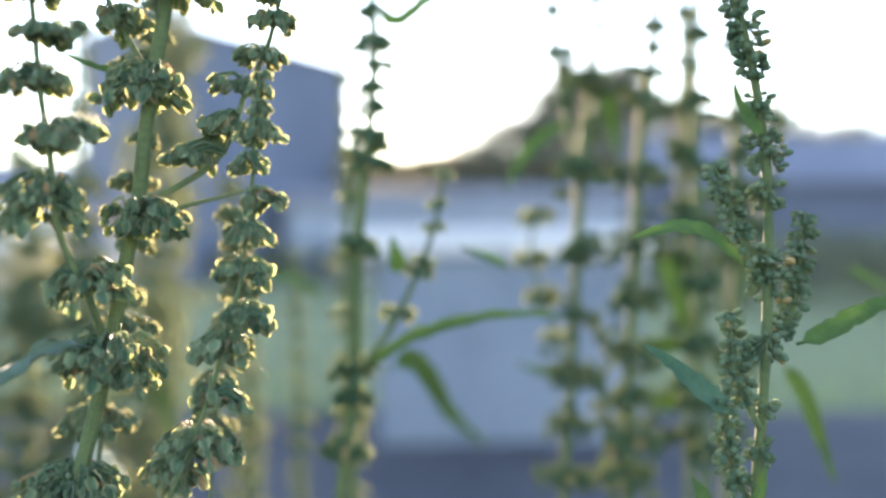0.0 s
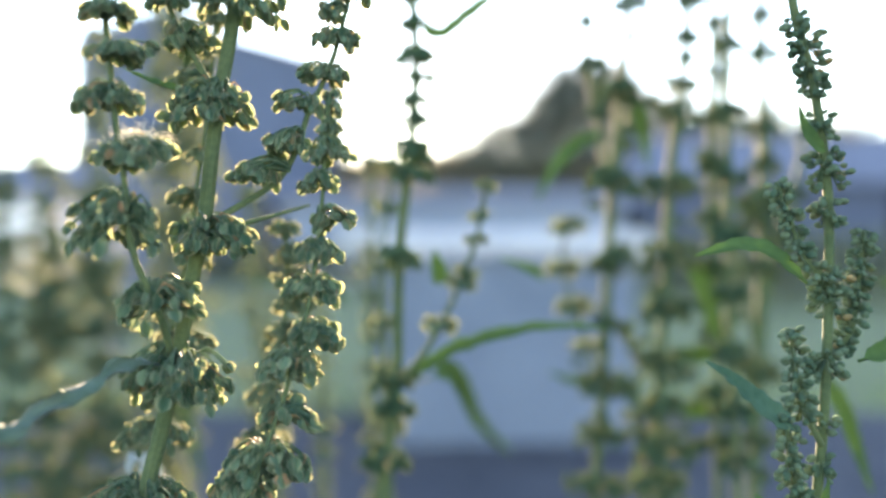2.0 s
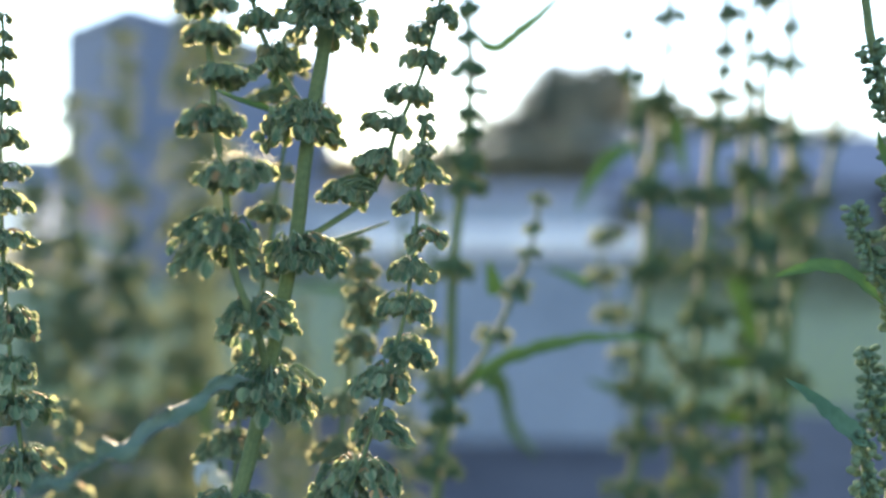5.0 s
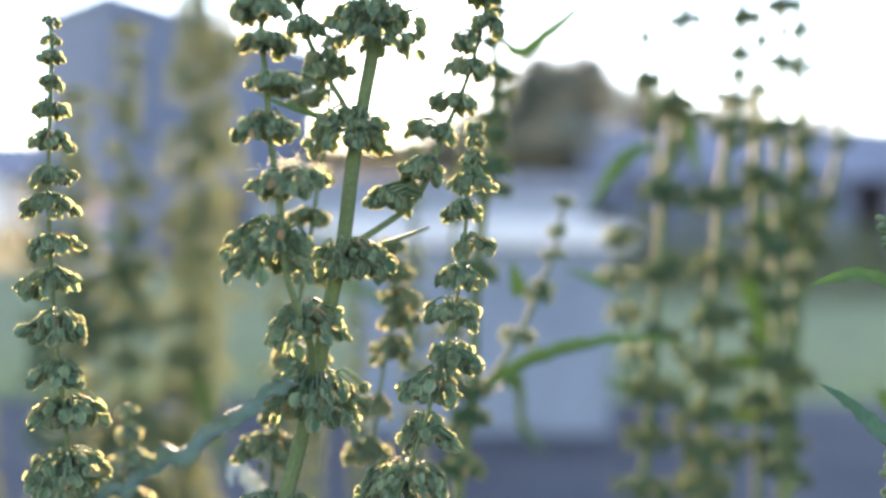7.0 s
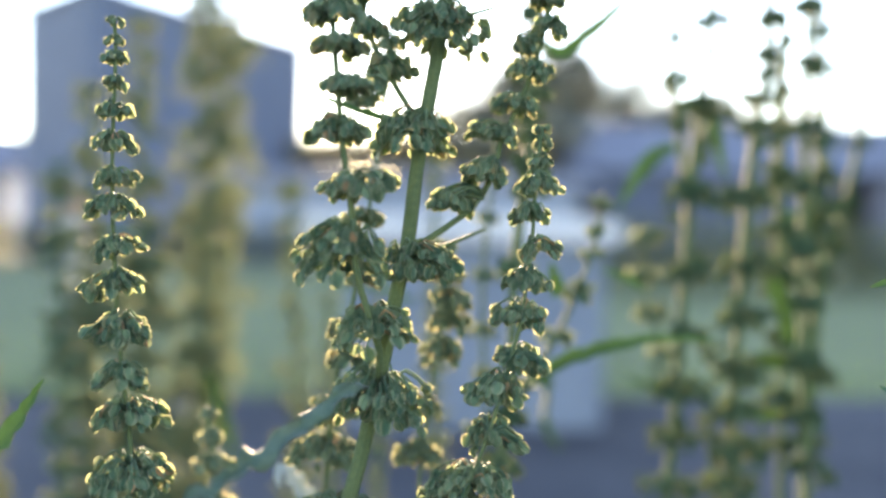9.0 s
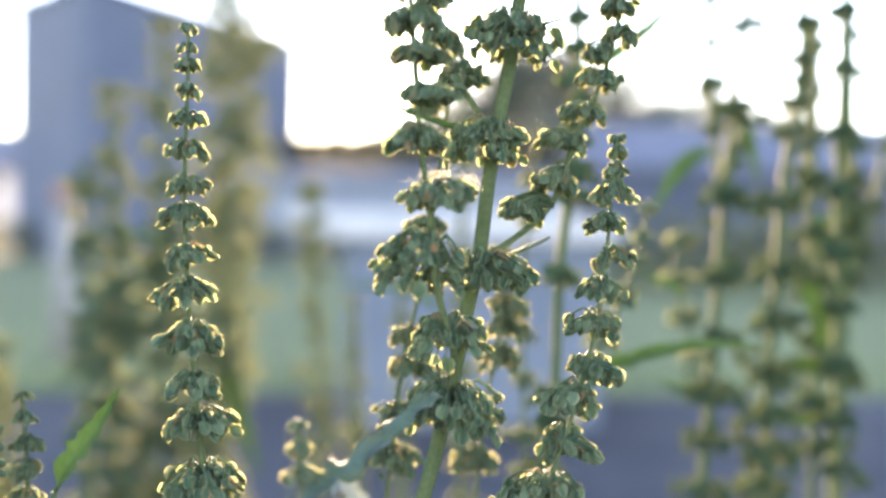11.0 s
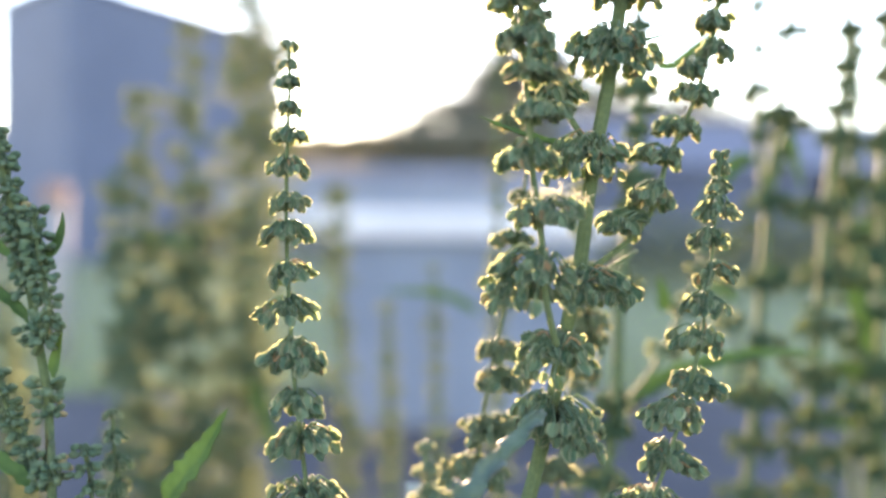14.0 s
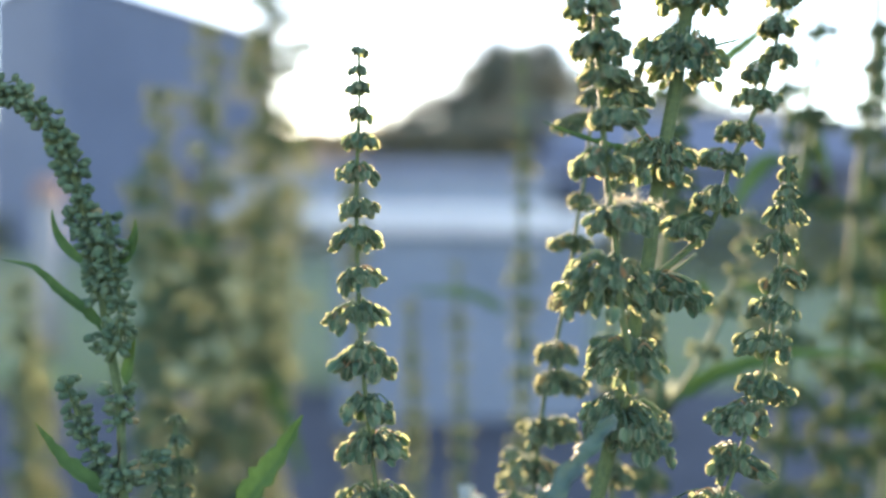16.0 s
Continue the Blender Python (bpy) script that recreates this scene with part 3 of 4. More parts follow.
for x0, x1, y, h0, h1, deep, size, cover, label in (
        (-30, 2.6, 21.7, 0.92, 0.92, 0.35, 0.05, M_HEDGE, "low dark clipped hedge at the lawn's end"),
        (2.9, 19, 12.5, 1.10, 1.10, 0.45, 0.06, M_HEDGE, "dark clipped hedge beside the lawn"),
        # pale tone imitates sun haze; height and place shade the soil
        (-4.0, 5.6, 25.9, 3.35, 4.0, 0.7, 0.13, M_HAZE_HEDGE, "tall overgrown hedge behind the shed, leaves toned pale for sun haze")):
    hedge = thing("hedge", (x0, y, 0), label, "hedge")
    x = x0
    while x < x1:
        verts, faces = [], []
        stop = min(x1, x + 1.6)
        while x < stop:
            h = h0 + (h1 - h0) * (x - x0) / (x1 - x0) * rng.uniform(0.93, 1.05)
            rows = max(1, round(h / 0.9))
            step = h / rows
            for k in range(rows):
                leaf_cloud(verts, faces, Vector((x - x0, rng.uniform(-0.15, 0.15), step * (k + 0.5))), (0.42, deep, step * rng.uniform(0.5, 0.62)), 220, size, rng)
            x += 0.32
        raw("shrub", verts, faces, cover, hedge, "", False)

# ---- the dock plants in focus ----
main = Plant((-0.150, 0.2600), "tall ribbed green dock stalk with whorls of ripening fruit", 101)
MAIN = [(-0.1048, 0.2552, 0.7294), (-0.0991, 0.2552, 0.7513), (-0.0936, 0.2552, 0.7762), (-0.0895, 0.2552, 0.7986), (-0.0863, 0.2552, 0.8145), (-0.0843, 0.2552, 0.8337), (-0.0820, 0.2552, 0.8498), (-0.0791, 0.2552, 0.8659), (-0.0772, 0.2552, 0.8802), (-0.0744, 0.2552, 0.8994)]
MAIN_whorls = [(-0.0786, 0.2552, 0.8772, 32, 16), (-0.0867, 0.2560, 0.8459, 29, 14), (-0.0832, 0.2530, 0.8085, 28, 14), (-0.0940, 0.2510, 0.7690, 36, 18), (-0.1040, 0.2552, 0.7320, 36, 16), (-0.0745, 0.2552, 0.8960, 26, 13)]
line = main.stem(MAIN, 0.0034, 0.0019, True, sides=32, ribs=0.07)
main.clusters(line, MAIN_whorls, 0.0028)
LEFT = [(-0.0943, 0.2508, 0.7731), (-0.0941, 0.2422, 0.7842), (-0.0973, 0.2370, 0.7957), (-0.1005, 0.2341, 0.8068), (-0.1022, 0.2341, 0.8251), (-0.1046, 0.2341, 0.8398), (-0.1061, 0.2341, 0.8560), (-0.1075, 0.2341, 0.8707), (-0.1086, 0.2341, 0.8854), (-0.1093, 0.2341, 0.8986)]
LEFT_whorls = [(-0.0965, 0.2440, 0.7905, 26, 14), (-0.1050, 0.2375, 0.8117, 28, 17), (-0.1005, 0.2345, 0.8300, 22, 11), (-0.1072, 0.2355, 0.8440, 20, 9), (-0.1035, 0.2341, 0.8562, 20, 8), (-0.1055, 0.2320, 0.8665, 17, 8), (-0.1078, 0.2330, 0.8758, 19, 8), (-0.1080, 0.2330, 0.8860, 18, 8), (-0.1090, 0.2330, 0.8960, 16, 8)]
line = main.stem(LEFT, 0.0010, 0.0007, name="branch")
main.clusters(line, LEFT_whorls, 0.0016)
UPLEFT = [(-0.0839, 0.2552, 0.8494), (-0.0876, 0.2580, 0.8555), (-0.0929, 0.2600, 0.8641), (-0.0973, 0.2610, 0.8726), (-0.0997, 0.2620, 0.8794), (-0.1018, 0.2620, 0.8894)]
UPLEFT_whorls = [(-0.0923, 0.2600, 0.8657, 18, 10), (-0.0985, 0.2615, 0.8775, 14, 7), (-0.1012, 0.2620, 0.8885, 14, 7)]
line = main.stem(UPLEFT, 0.0010, 0.0007, name="branch")
main.clusters(line, UPLEFT_whorls, 0.0012)
RIGHT = [(-0.0850, 0.2540, 0.8105), (-0.0829, 0.2555, 0.8135), (-0.0791, 0.2575, 0.8160), (-0.0737, 0.2600, 0.8197), (-0.0665, 0.2630, 0.8254), (-0.0615, 0.2630, 0.8339), (-0.0586, 0.2645, 0.8442), (-0.0547, 0.2655, 0.8528), (-0.0508, 0.2650, 0.8621), (-0.0479, 0.2630, 0.8718), (-0.0458, 0.2630, 0.8803), (-0.0442, 0.2620, 0.8901), (-0.0434, 0.2620, 0.9018)]
RIGHT_whorls = [(-0.0735, 0.2615, 0.8265, 18, 9.5), (-0.0640, 0.2610, 0.8351, 18, 8.5), (-0.0600, 0.2640, 0.8475, 17, 8.5), (-0.0538, 0.2660, 0.8567, 16, 8), (-0.0493, 0.2640, 0.8672, 16, 8), (-0.0521, 0.2620, 0.8743, 9, 8), (-0.0446, 0.2620, 0.8800, 12, 8), (-0.0457, 0.2620, 0.8885, 13, 8), (-0.0440, 0.2620, 0.8970, 13, 8)]
line = main.stem(RIGHT, 0.0010, 0.0006, name="branch")
main.clusters(line, RIGHT_whorls, 0.0012)
TWIG = [(-0.0850, 0.2560, 0.8085), (-0.0780, 0.2640, 0.8120), (-0.0690, 0.2740, 0.8155), (-0.0608, 0.2833, 0.8187)]
main.stem(TWIG, 0.0009, 0.0005, name="twig", sides=8)
LEAF_BIG = [(-0.0968, 0.2491, 0.7726), (-0.1005, 0.2370, 0.7747), (-0.1074, 0.2318, 0.7707), (-0.1138, 0.2249, 0.7661), (-0.1179, 0.2197, 0.7635), (-0.1258, 0.2111, 0.7595), (-0.1327, 0.2007, 0.7564), (-0.1363, 0.1920, 0.7552), (-0.1390, 0.1834, 0.7544), (-0.1418, 0.1765, 0.7538)]
main.leaf(LEAF_BIG, 0.0056, wave=1.0, fold=0.45, facing=(0.1, -0.95, 0.25), turn=(0.1, -0.3, 1.0), jags=0.4, swell=0.60, material=M_WAXY, label="long crisped leaf curling towards its tip")
LEAF_UP = [(-0.0860, 0.2560, 0.8490), (-0.0947, 0.2600, 0.8509), (-0.1049, 0.2650, 0.8545), (-0.1150, 0.2698, 0.8593)]
main.leaf(LEAF_UP, 0.0034, wave=0.15)
LEAF_A3 = [(-0.0789, 0.2508, 0.8775), (-0.0721, 0.2491, 0.8790), (-0.0612, 0.2474, 0.8820)]
main.leaf(LEAF_A3, 0.0014, wave=0.1)

# a wisp of cottony down caught on the fruit
FLUFF = [(-0.1003, 0.2336, 0.8321), (-0.0976, 0.2336, 0.8339), (-0.0907, 0.2336, 0.8346)]
wisp = thing("cottony_down", FLUFF[1], "wisp of white cottony down caught on the fruit", "down")
rng = random.Random(55)
verts, faces = [], []
for i in range(95):
    a = Vector((rng.gauss(-0.001, 0.0035), rng.gauss(0, 0.002), rng.gauss(0, 0.0008)))
    b = a + Vector((rng.gauss(0, 0.0022), rng.gauss(0, 0.002), rng.gauss(0.0003, 0.0012)))
    c = b + Vector((rng.gauss(0, 0.0016), rng.gauss(0, 0.0016), rng.gauss(0, 0.0012)))
    tube(verts, faces, [a, b, c], 0.00005, 0.00004, 3)
raw("fibre_tuft", verts, faces, M_WEB, wisp)

thin = Plant((-0.105, 0.2450), "slender dock stalk hung with small fruit whorls", 102)
THIN = [(-0.0738, 0.2431, 0.7327), (-0.0670, 0.2431, 0.7498), (-0.0639, 0.2431, 0.7582), (-0.0586, 0.2431, 0.7757), (-0.0548, 0.2431, 0.7910), (-0.0532, 0.2431, 0.8017), (-0.0516, 0.2431, 0.8154), (-0.0510, 0.2431, 0.8291), (-0.0502, 0.2431, 0.8398), (-0.0491, 0.2431, 0.8474)]
THIN_whorls = [(-0.0490, 0.2440, 0.8470, 5, 4), (-0.0485, 0.2442, 0.8425, 7, 5), (-0.0500, 0.2442, 0.8375, 8, 5), (-0.0503, 0.2446, 0.8308, 15, 7), (-0.0529, 0.2437, 0.8226, 13, 7), (-0.0488, 0.2450, 0.8128, 13, 7.5), (-0.0529, 0.2455, 0.8042, 17, 8), (-0.0539, 0.2460, 0.7940, 17, 9), (-0.0532, 0.2465, 0.7812, 18, 11), (-0.0614, 0.2465, 0.7722, 20, 12), (-0.0609, 0.2470, 0.7594, 20, 12), (-0.0660, 0.2480, 0.7455, 25, 12), (-0.0745, 0.2500, 0.7390, 22, 14)]
line = thin.stem(THIN, 0.0014, 0.0005, True)
thin.clusters(line, THIN_whorls, 0.0012)

hidden = Plant((-0.082, 0.3120), "slender dock stalk with small fruit behind the others", 118)
KSTALK = [(-0.0812, 0.3120, 0.6980), (-0.0803, 0.3120, 0.7215), (-0.0784, 0.3120, 0.7454), (-0.0754, 0.3120, 0.7693), (-0.0725, 0.3120, 0.7852), (-0.0722, 0.3120, 0.8011), (-0.0735, 0.3120, 0.8131)]
line = hidden.stem(KSTALK, 0.0013, 0.0006, True)
hidden.clusters(line, [(-0.0735, 0.3120, 0.8120, 12, 8), (-0.0710, 0.3120, 0.8025, 14, 9), (-0.0700, 0.3120, 0.7935, 17, 10), (-0.0695, 0.3120, 0.7860, 16, 9), (-0.0720, 0.3120, 0.7750, 17, 11), (-0.0785, 0.3120, 0.7540, 15, 10), (-0.0800, 0.3120, 0.7380, 18, 11)], 0.0012, True, M_PALE)

whitish = Plant((-0.122, 0.3360), "crumpled dock leaf on a short stalk, coloured pale as if skylit", 119)
LEAF_LOW = [(-0.1181, 0.3350, 0.7100), (-0.1251, 0.3330, 0.7201), (-0.1309, 0.3310, 0.7280), (-0.1318, 0.3260, 0.7271), (-0.1310, 0.3220, 0.7230)]
whitish.stem([(-0.1170, 0.3355, 0.6900), LEAF_LOW[0]], 0.0013, 0.0008, True)
whitish.leaf(LEAF_LOW, 0.0075, wave=0.5, material=M_SKYPALE, facing=(0.3, -0.6, 0.8), label="crumpled leaf in a pale bluish skylit colour")

back = Plant((-0.125, 0.2950), "slender dock stalk standing behind the tall one", 103)
BACK = [(-0.1125, 0.2930, 0.7233), (-0.1107, 0.2930, 0.7494), (-0.1081, 0.2930, 0.7718), (-0.1035, 0.2930, 0.7942), (-0.1008, 0.2930, 0.8092), (-0.0981, 0.2930, 0.8297), (-0.0958, 0.2930, 0.8447), (-0.0940, 0.2930, 0.8634), (-0.0924, 0.2930, 0.8802), (-0.0916, 0.2930, 0.8914)]
BACK_whorls = [(-0.1126, 0.2930, 0.7444, 27, 12), (-0.1061, 0.2930, 0.7584, 23, 11), (-0.1025, 0.2930, 0.7741, 20, 10), (-0.1053, 0.2930, 0.7845, 19, 9), (-0.0998, 0.2930, 0.8021, 15, 8), (-0.0999, 0.2930, 0.8213, 17, 8), (-0.0969, 0.2930, 0.8353, 11, 8), (-0.1011, 0.2930, 0.8605, 13, 7), (-0.0937, 0.2930, 0.8693, 11, 7), (-0.0928, 0.2930, 0.8801, 11, 7)]
line = back.stem(BACK, 0.0014, 0.0006, True)
back.clusters(line, BACK_whorls, 0.0013, True, M_PALE)

lone = Plant((-0.235, 0.2560), "straight slender dock stalk with evenly spaced whorls", 104)
CSTALK = [(-0.1635, 0.2552, 0.7403), (-0.1663, 0.2552, 0.7616), (-0.1688, 0.2552, 0.7827), (-0.1700, 0.2552, 0.7989), (-0.1711, 0.2552, 0.8183), (-0.1714, 0.2552, 0.8376), (-0.1710, 0.2552, 0.8569), (-0.1708, 0.2552, 0.8681), (-0.1713, 0.2552, 0.8777)]
CSTALK_whorls = [(0.990, 6), (0.951, 7), (0.916, 8), (0.863, 9), (0.809, 11), (0.744, 13), (0.669, 14), (0.606, 16), (0.525, 15), (0.451, 18), (0.357, 21), (0.258, 17), (0.177, 21), (0.054, 26)]
line = lone.stem(CSTALK, 0.0016, 0.0005, True)
lone.whorls(line, CSTALK_whorls, 0.0014)

small = Plant((-0.165, 0.2080), "short dock shoot tipped with small yellowish fruit", 105)
SMALL = [(-0.1317, 0.2076, 0.7471), (-0.1326, 0.2076, 0.7579), (-0.1335, 0.2076, 0.7687), (-0.1342, 0.2076, 0.7748)]
SMALL_whorls = [(0.951, 6), (0.756, 8), (0.537, 10), (0.195, 11)]
line = small.stem(SMALL, 0.0012, 0.0006, True)
small.whorls(line, SMALL_whorls, 0.001, True, M_PALE)

shoot = Plant((-0.235, 0.2870), "short dock shoot with small loose whorls", 117)
SPROUT = [(-0.2265, 0.2854, 0.7201), (-0.2258, 0.2854, 0.7381), (-0.2268, 0.2854, 0.7525), (-0.2278, 0.2854, 0.7669)]
SPROUT_whorls = [(0.969, 7), (0.827, 9), (0.655, 11), (0.481, 12), (0.289, 13)]
line = shoot.stem(SPROUT, 0.0012, 0.0006, True)
shoot.whorls(line, SPROUT_whorls, 0.001)

budded = Plant((0.092, 0.2590), "green dock stalk with tight bud clusters and narrow leaves", 106)
RSTEM = [(0.0897, 0.2595, 0.7252), (0.0919, 0.2595, 0.7513), (0.0932, 0.2595, 0.7741), (0.0938, 0.2595, 0.8067), (0.0930, 0.2595, 0.8262), (0.0906, 0.2595, 0.8441), (0.0881, 0.2595, 0.8572), (0.0840, 0.2595, 0.8718), (0.0824, 0.2595, 0.8816), (0.0808, 0.2595, 0.8930)]
RSTEM_whorls = [(0.828, 17), (0.790, 14), (0.754, 11), (0.692, 12), (0.681, 10), (0.615, 20), (0.540, 16), (0.420, 18), (0.386, 16), (0.280, 19), (0.106, 12), (0.173, 9), (0.864, 11)]
line = budded.stem(RSTEM, 0.0025, 0.0013, True)
budded.knots(line, RSTEM_whorls)
RLEFT = [(0.0902, 0.2560, 0.7487), (0.0845, 0.2560, 0.7600), (0.0829, 0.2560, 0.7680), (0.0813, 0.2560, 0.7817)]
RLEFT_whorls = [(0.975, 8), (0.786, 9), (0.554, 10), (0.328, 11)]
line = budded.stem(RLEFT, 0.0009, 0.0006, name="branch")
budded.knots(line, RLEFT_whorls, True)
RLOW = [(0.0879, 0.2543, 0.7267), (0.0824, 0.2543, 0.7363), (0.0800, 0.2543, 0.7475), (0.0792, 0.2543, 0.7579)]
RLOW_whorls = [(0.984, 9), (0.755, 11), (0.489, 12), (0.240, 12)]
line = budded.stem(RLOW, 0.0010, 0.0006, name="branch")
budded.knots(line, RLOW_whorls, True)
RUP = [(0.0922, 0.2560, 0.7953), (0.0845, 0.2560, 0.8034), (0.0813, 0.2560, 0.8130), (0.0768, 0.2560, 0.8243)]
RUP_whorls = [(0.946, 8), (0.710, 9), (0.516, 10), (0.275, 11), (0.071, 12)]
line = budded.stem(RUP, 0.0009, 0.0006, name="branch")
budded.knots(line, RUP_whorls, True)
RRIGHT = [(0.0951, 0.2630, 0.7721), (0.1017, 0.2630, 0.7804), (0.1041, 0.2630, 0.7969), (0.1058, 0.2630, 0.8109)]
RRIGHT_whorls = [(0.962, 9), (0.778, 10), (0.598, 12), (0.376, 11), (0.128, 11)]
line = budded.stem(RRIGHT, 0.0009, 0.0006, name="branch")
budded.knots(line, RRIGHT_whorls, True)
LEAF_R1 = [(0.0856, 0.2543, 0.7954), (0.0804, 0.2543, 0.7995), (0.0744, 0.2543, 0.8041), (0.0664, 0.2543, 0.8059), (0.0584, 0.2543, 0.8043), (0.0530, 0.2543, 0.8030)]
budded.leaf(LEAF_R1, 0.0070, wave=0.12, facing=(0, -0.7, 0.8), swell=0.35)
LEAF_R2 = [(0.0818, 0.2526, 0.7534), (0.0751, 0.2526, 0.7581), (0.0699, 0.2526, 0.7621), (0.0628, 0.2526, 0.7685), (0.0556, 0.2526, 0.7735)]
budded.leaf(LEAF_R2, 0.0068, wave=0.15, facing=(0.5, -0.9, 0.4), material=M_TEAL)
LEAF_R3 = [(0.1006, 0.2560, 0.7732), (0.1078, 0.2560, 0.7753), (0.1151, 0.2560, 0.7793), (0.1247, 0.2560, 0.7841), (0.1376, 0.2560, 0.7881)]
budded.leaf(LEAF_R3, 0.0062, wave=0.15, facing=(-0.3, -0.8, 0.8))
LEAF_R4 = [(0.0910, 0.2560, 0.8331), (0.0858, 0.2526, 0.8358), (0.0820, 0.2508, 0.8411), (0.0807, 0.2491, 0.8455)]
budded.leaf(LEAF_R4, 0.0046, wave=0.1, facing=(0.4, -1, 0.2))
LEAF_R5 = [(0.0860, 0.2508, 0.7277), (0.0883, 0.2508, 0.7340), (0.0899, 0.2508, 0.7403)]
budded.leaf(LEAF_R5, 0.004, wave=0.1, facing=(0.4, -1, 0.2))
LEAF_R6 = [(0.0747, 0.2526, 0.7272), (0.0720, 0.2526, 0.7317), (0.0698, 0.2526, 0.7360)]
budded.leaf(LEAF_R6, 0.0045, wave=0.1, facing=(0.4, -1, 0.2))

bent = Plant((-0.312, 0.2560), "bending dock stalk with dense bud clusters and slim leaves", 107)
LSTEM = [(-0.2352, 0.2543, 0.7470), (-0.2358, 0.2543, 0.7630), (-0.2368, 0.2543, 0.7788), (-0.2391, 0.2543, 0.7915), (-0.2414, 0.2543, 0.8072), (-0.2437, 0.2543, 0.8197), (-0.2475, 0.2543, 0.8337), (-0.2513, 0.2543, 0.8461), (-0.2580, 0.2543, 0.8567), (-0.2684, 0.2543, 0.8634), (-0.2773, 0.2543, 0.8655)]
LSTEM_whorls = [(0.236, 12), (0.201, 13), (0.355, 14), (0.071, 15), (0.462, 13), (0.508, 12), (0.561, 12), (0.599, 13), (0.634, 13), (0.677, 11), (0.701, 11), (0.725, 12), (0.750, 11), (0.775, 11), (0.802, 10), (0.829, 10), (0.859, 10), (0.881, 10), (0.906, 10), (0.927, 10), (0.960, 10), (0.071, 14), (0.580, 12), (0.532, 12), (0.486, 11)]
line = bent.stem(LSTEM, 0.0021, 0.0011, True)
bent.knots(line, LSTEM_whorls)
LSIDE = [(-0.2384, 0.2491, 0.7891), (-0.2347, 0.2491, 0.7984), (-0.2370, 0.2491, 0.8153), (-0.2385, 0.2491, 0.8291)]
LSIDE_whorls = [(0.962, 9), (0.814, 11), (0.661, 11), (0.473, 10), (0.317, 10), (0.125, 12)]
line = bent.stem(LSIDE, 0.0010, 0.0006, name="branch")
bent.knots(line, LSIDE_whorls, True)
LLOW = [(-0.2378, 0.2595, 0.7487), (-0.2428, 0.2595, 0.7585), (-0.2490, 0.2595, 0.7714), (-0.2529, 0.2595, 0.7835)]
LLOW_whorls = [(0.971, 8), (0.779, 10), (0.620, 11), (0.384, 13), (0.141, 12)]
line = bent.stem(LLOW, 0.0009, 0.0006, name="branch")
bent.knots(line, LLOW_whorls, True)
LEAF_L1 = [(-0.2397, 0.2508, 0.7966), (-0.2434, 0.2508, 0.8013), (-0.2509, 0.2508, 0.8074), (-0.2583, 0.2508, 0.8143), (-0.2664, 0.2508, 0.8165)]
bent.leaf(LEAF_L1, 0.0036, wave=0.1)
LEAF_L2 = [(-0.2367, 0.2508, 0.8145), (-0.2337, 0.2508, 0.8176), (-0.2314, 0.2508, 0.8223), (-0.2315, 0.2508, 0.8280)]
bent.leaf(LEAF_L2, 0.0040, wave=0.1, facing=(-0.6, -0.9, 0.2))
LEAF_L3 = [(-0.2390, 0.2543, 0.7503), (-0.2444, 0.2543, 0.7551), (-0.2513, 0.2543, 0.7607), (-0.2593, 0.2543, 0.7714)]
bent.leaf(LEAF_L3, 0.0040, wave=0.35, jags=0.2, facing=(0.4, -0.9, 0.6))
LEAF_L5 = [(-0.2341, 0.2508, 0.7826), (-0.2326, 0.2508, 0.7888), (-0.2314, 0.2508, 0.7951)]
bent.leaf(LEAF_L5, 0.0040, wave=0.1, facing=(-0.6, -0.9, 0.2))
LEAF_L6 = [(-0.2449, 0.2508, 0.8152), (-0.2509, 0.2508, 0.8213), (-0.2531, 0.2508, 0.8259), (-0.2536, 0.2508, 0.8305)]
bent.leaf(LEAF_L6, 0.0026, wave=0.1, facing=(0.6, -0.9, 0.2))

mini = Plant((-0.290, 0.2620), "short young dock shoot with tight buds and an upright leaf", 108)
LMINI = [(-0.2254, 0.2595, 0.7354), (-0.2263, 0.2595, 0.7517), (-0.2284, 0.2595, 0.7615)]
LMINI_whorls = [(0.981, 8), (0.777, 10), (0.558, 11)]
line = mini.stem(LMINI, 0.0010, 0.0006, True)
mini.knots(line, LMINI_whorls, True)
LEAF_L4 = [(-0.2024, 0.2422, 0.7473), (-0.1980, 0.2422, 0.7549), (-0.1913, 0.2422, 0.7640), (-0.1852, 0.2422, 0.7755)]
sprout = Plant((-0.268, 0.2430), "single upright bright green leaf on a thin stalk", 109)
sprout.stem([tuple(Vector(LEAF_L4[0]) + Vector((-0.002, 0, -0.03))), LEAF_L4[0]], 0.0012, 0.0008, True)
sprout.leaf(LEAF_L4, 0.0082, wave=0.16, jags=0.16, facing=(-0.7, -0.8, 0.4))

# ---- dock plants further back ----
leafy = Plant((-0.050, 0.3900), "green dock stalk with long arching leaves", 110)
ESTEM = [(-0.0441, 0.3875, 0.6958), (-0.0400, 0.3875, 0.7302), (-0.0376, 0.3875, 0.7548), (-0.0370, 0.3875, 0.7991), (-0.0339, 0.3875, 0.8311), (-0.0310, 0.3875, 0.8558), (-0.0298, 0.3875, 0.8878), (-0.0311, 0.3875, 0.9173), (-0.0299, 0.3875, 0.9468)]
ESTEM_whorls = [(0.426, 21), (0.216, 22), (0.614, 22), (0.697, 15), (0.776, 20), (0.828, 14), (0.878, 15), (0.079, 24)]
line = leafy.stem(ESTEM, 0.0030, 0.0021, True)
leafy.whorls(line, ESTEM_whorls, 0.0025, False)
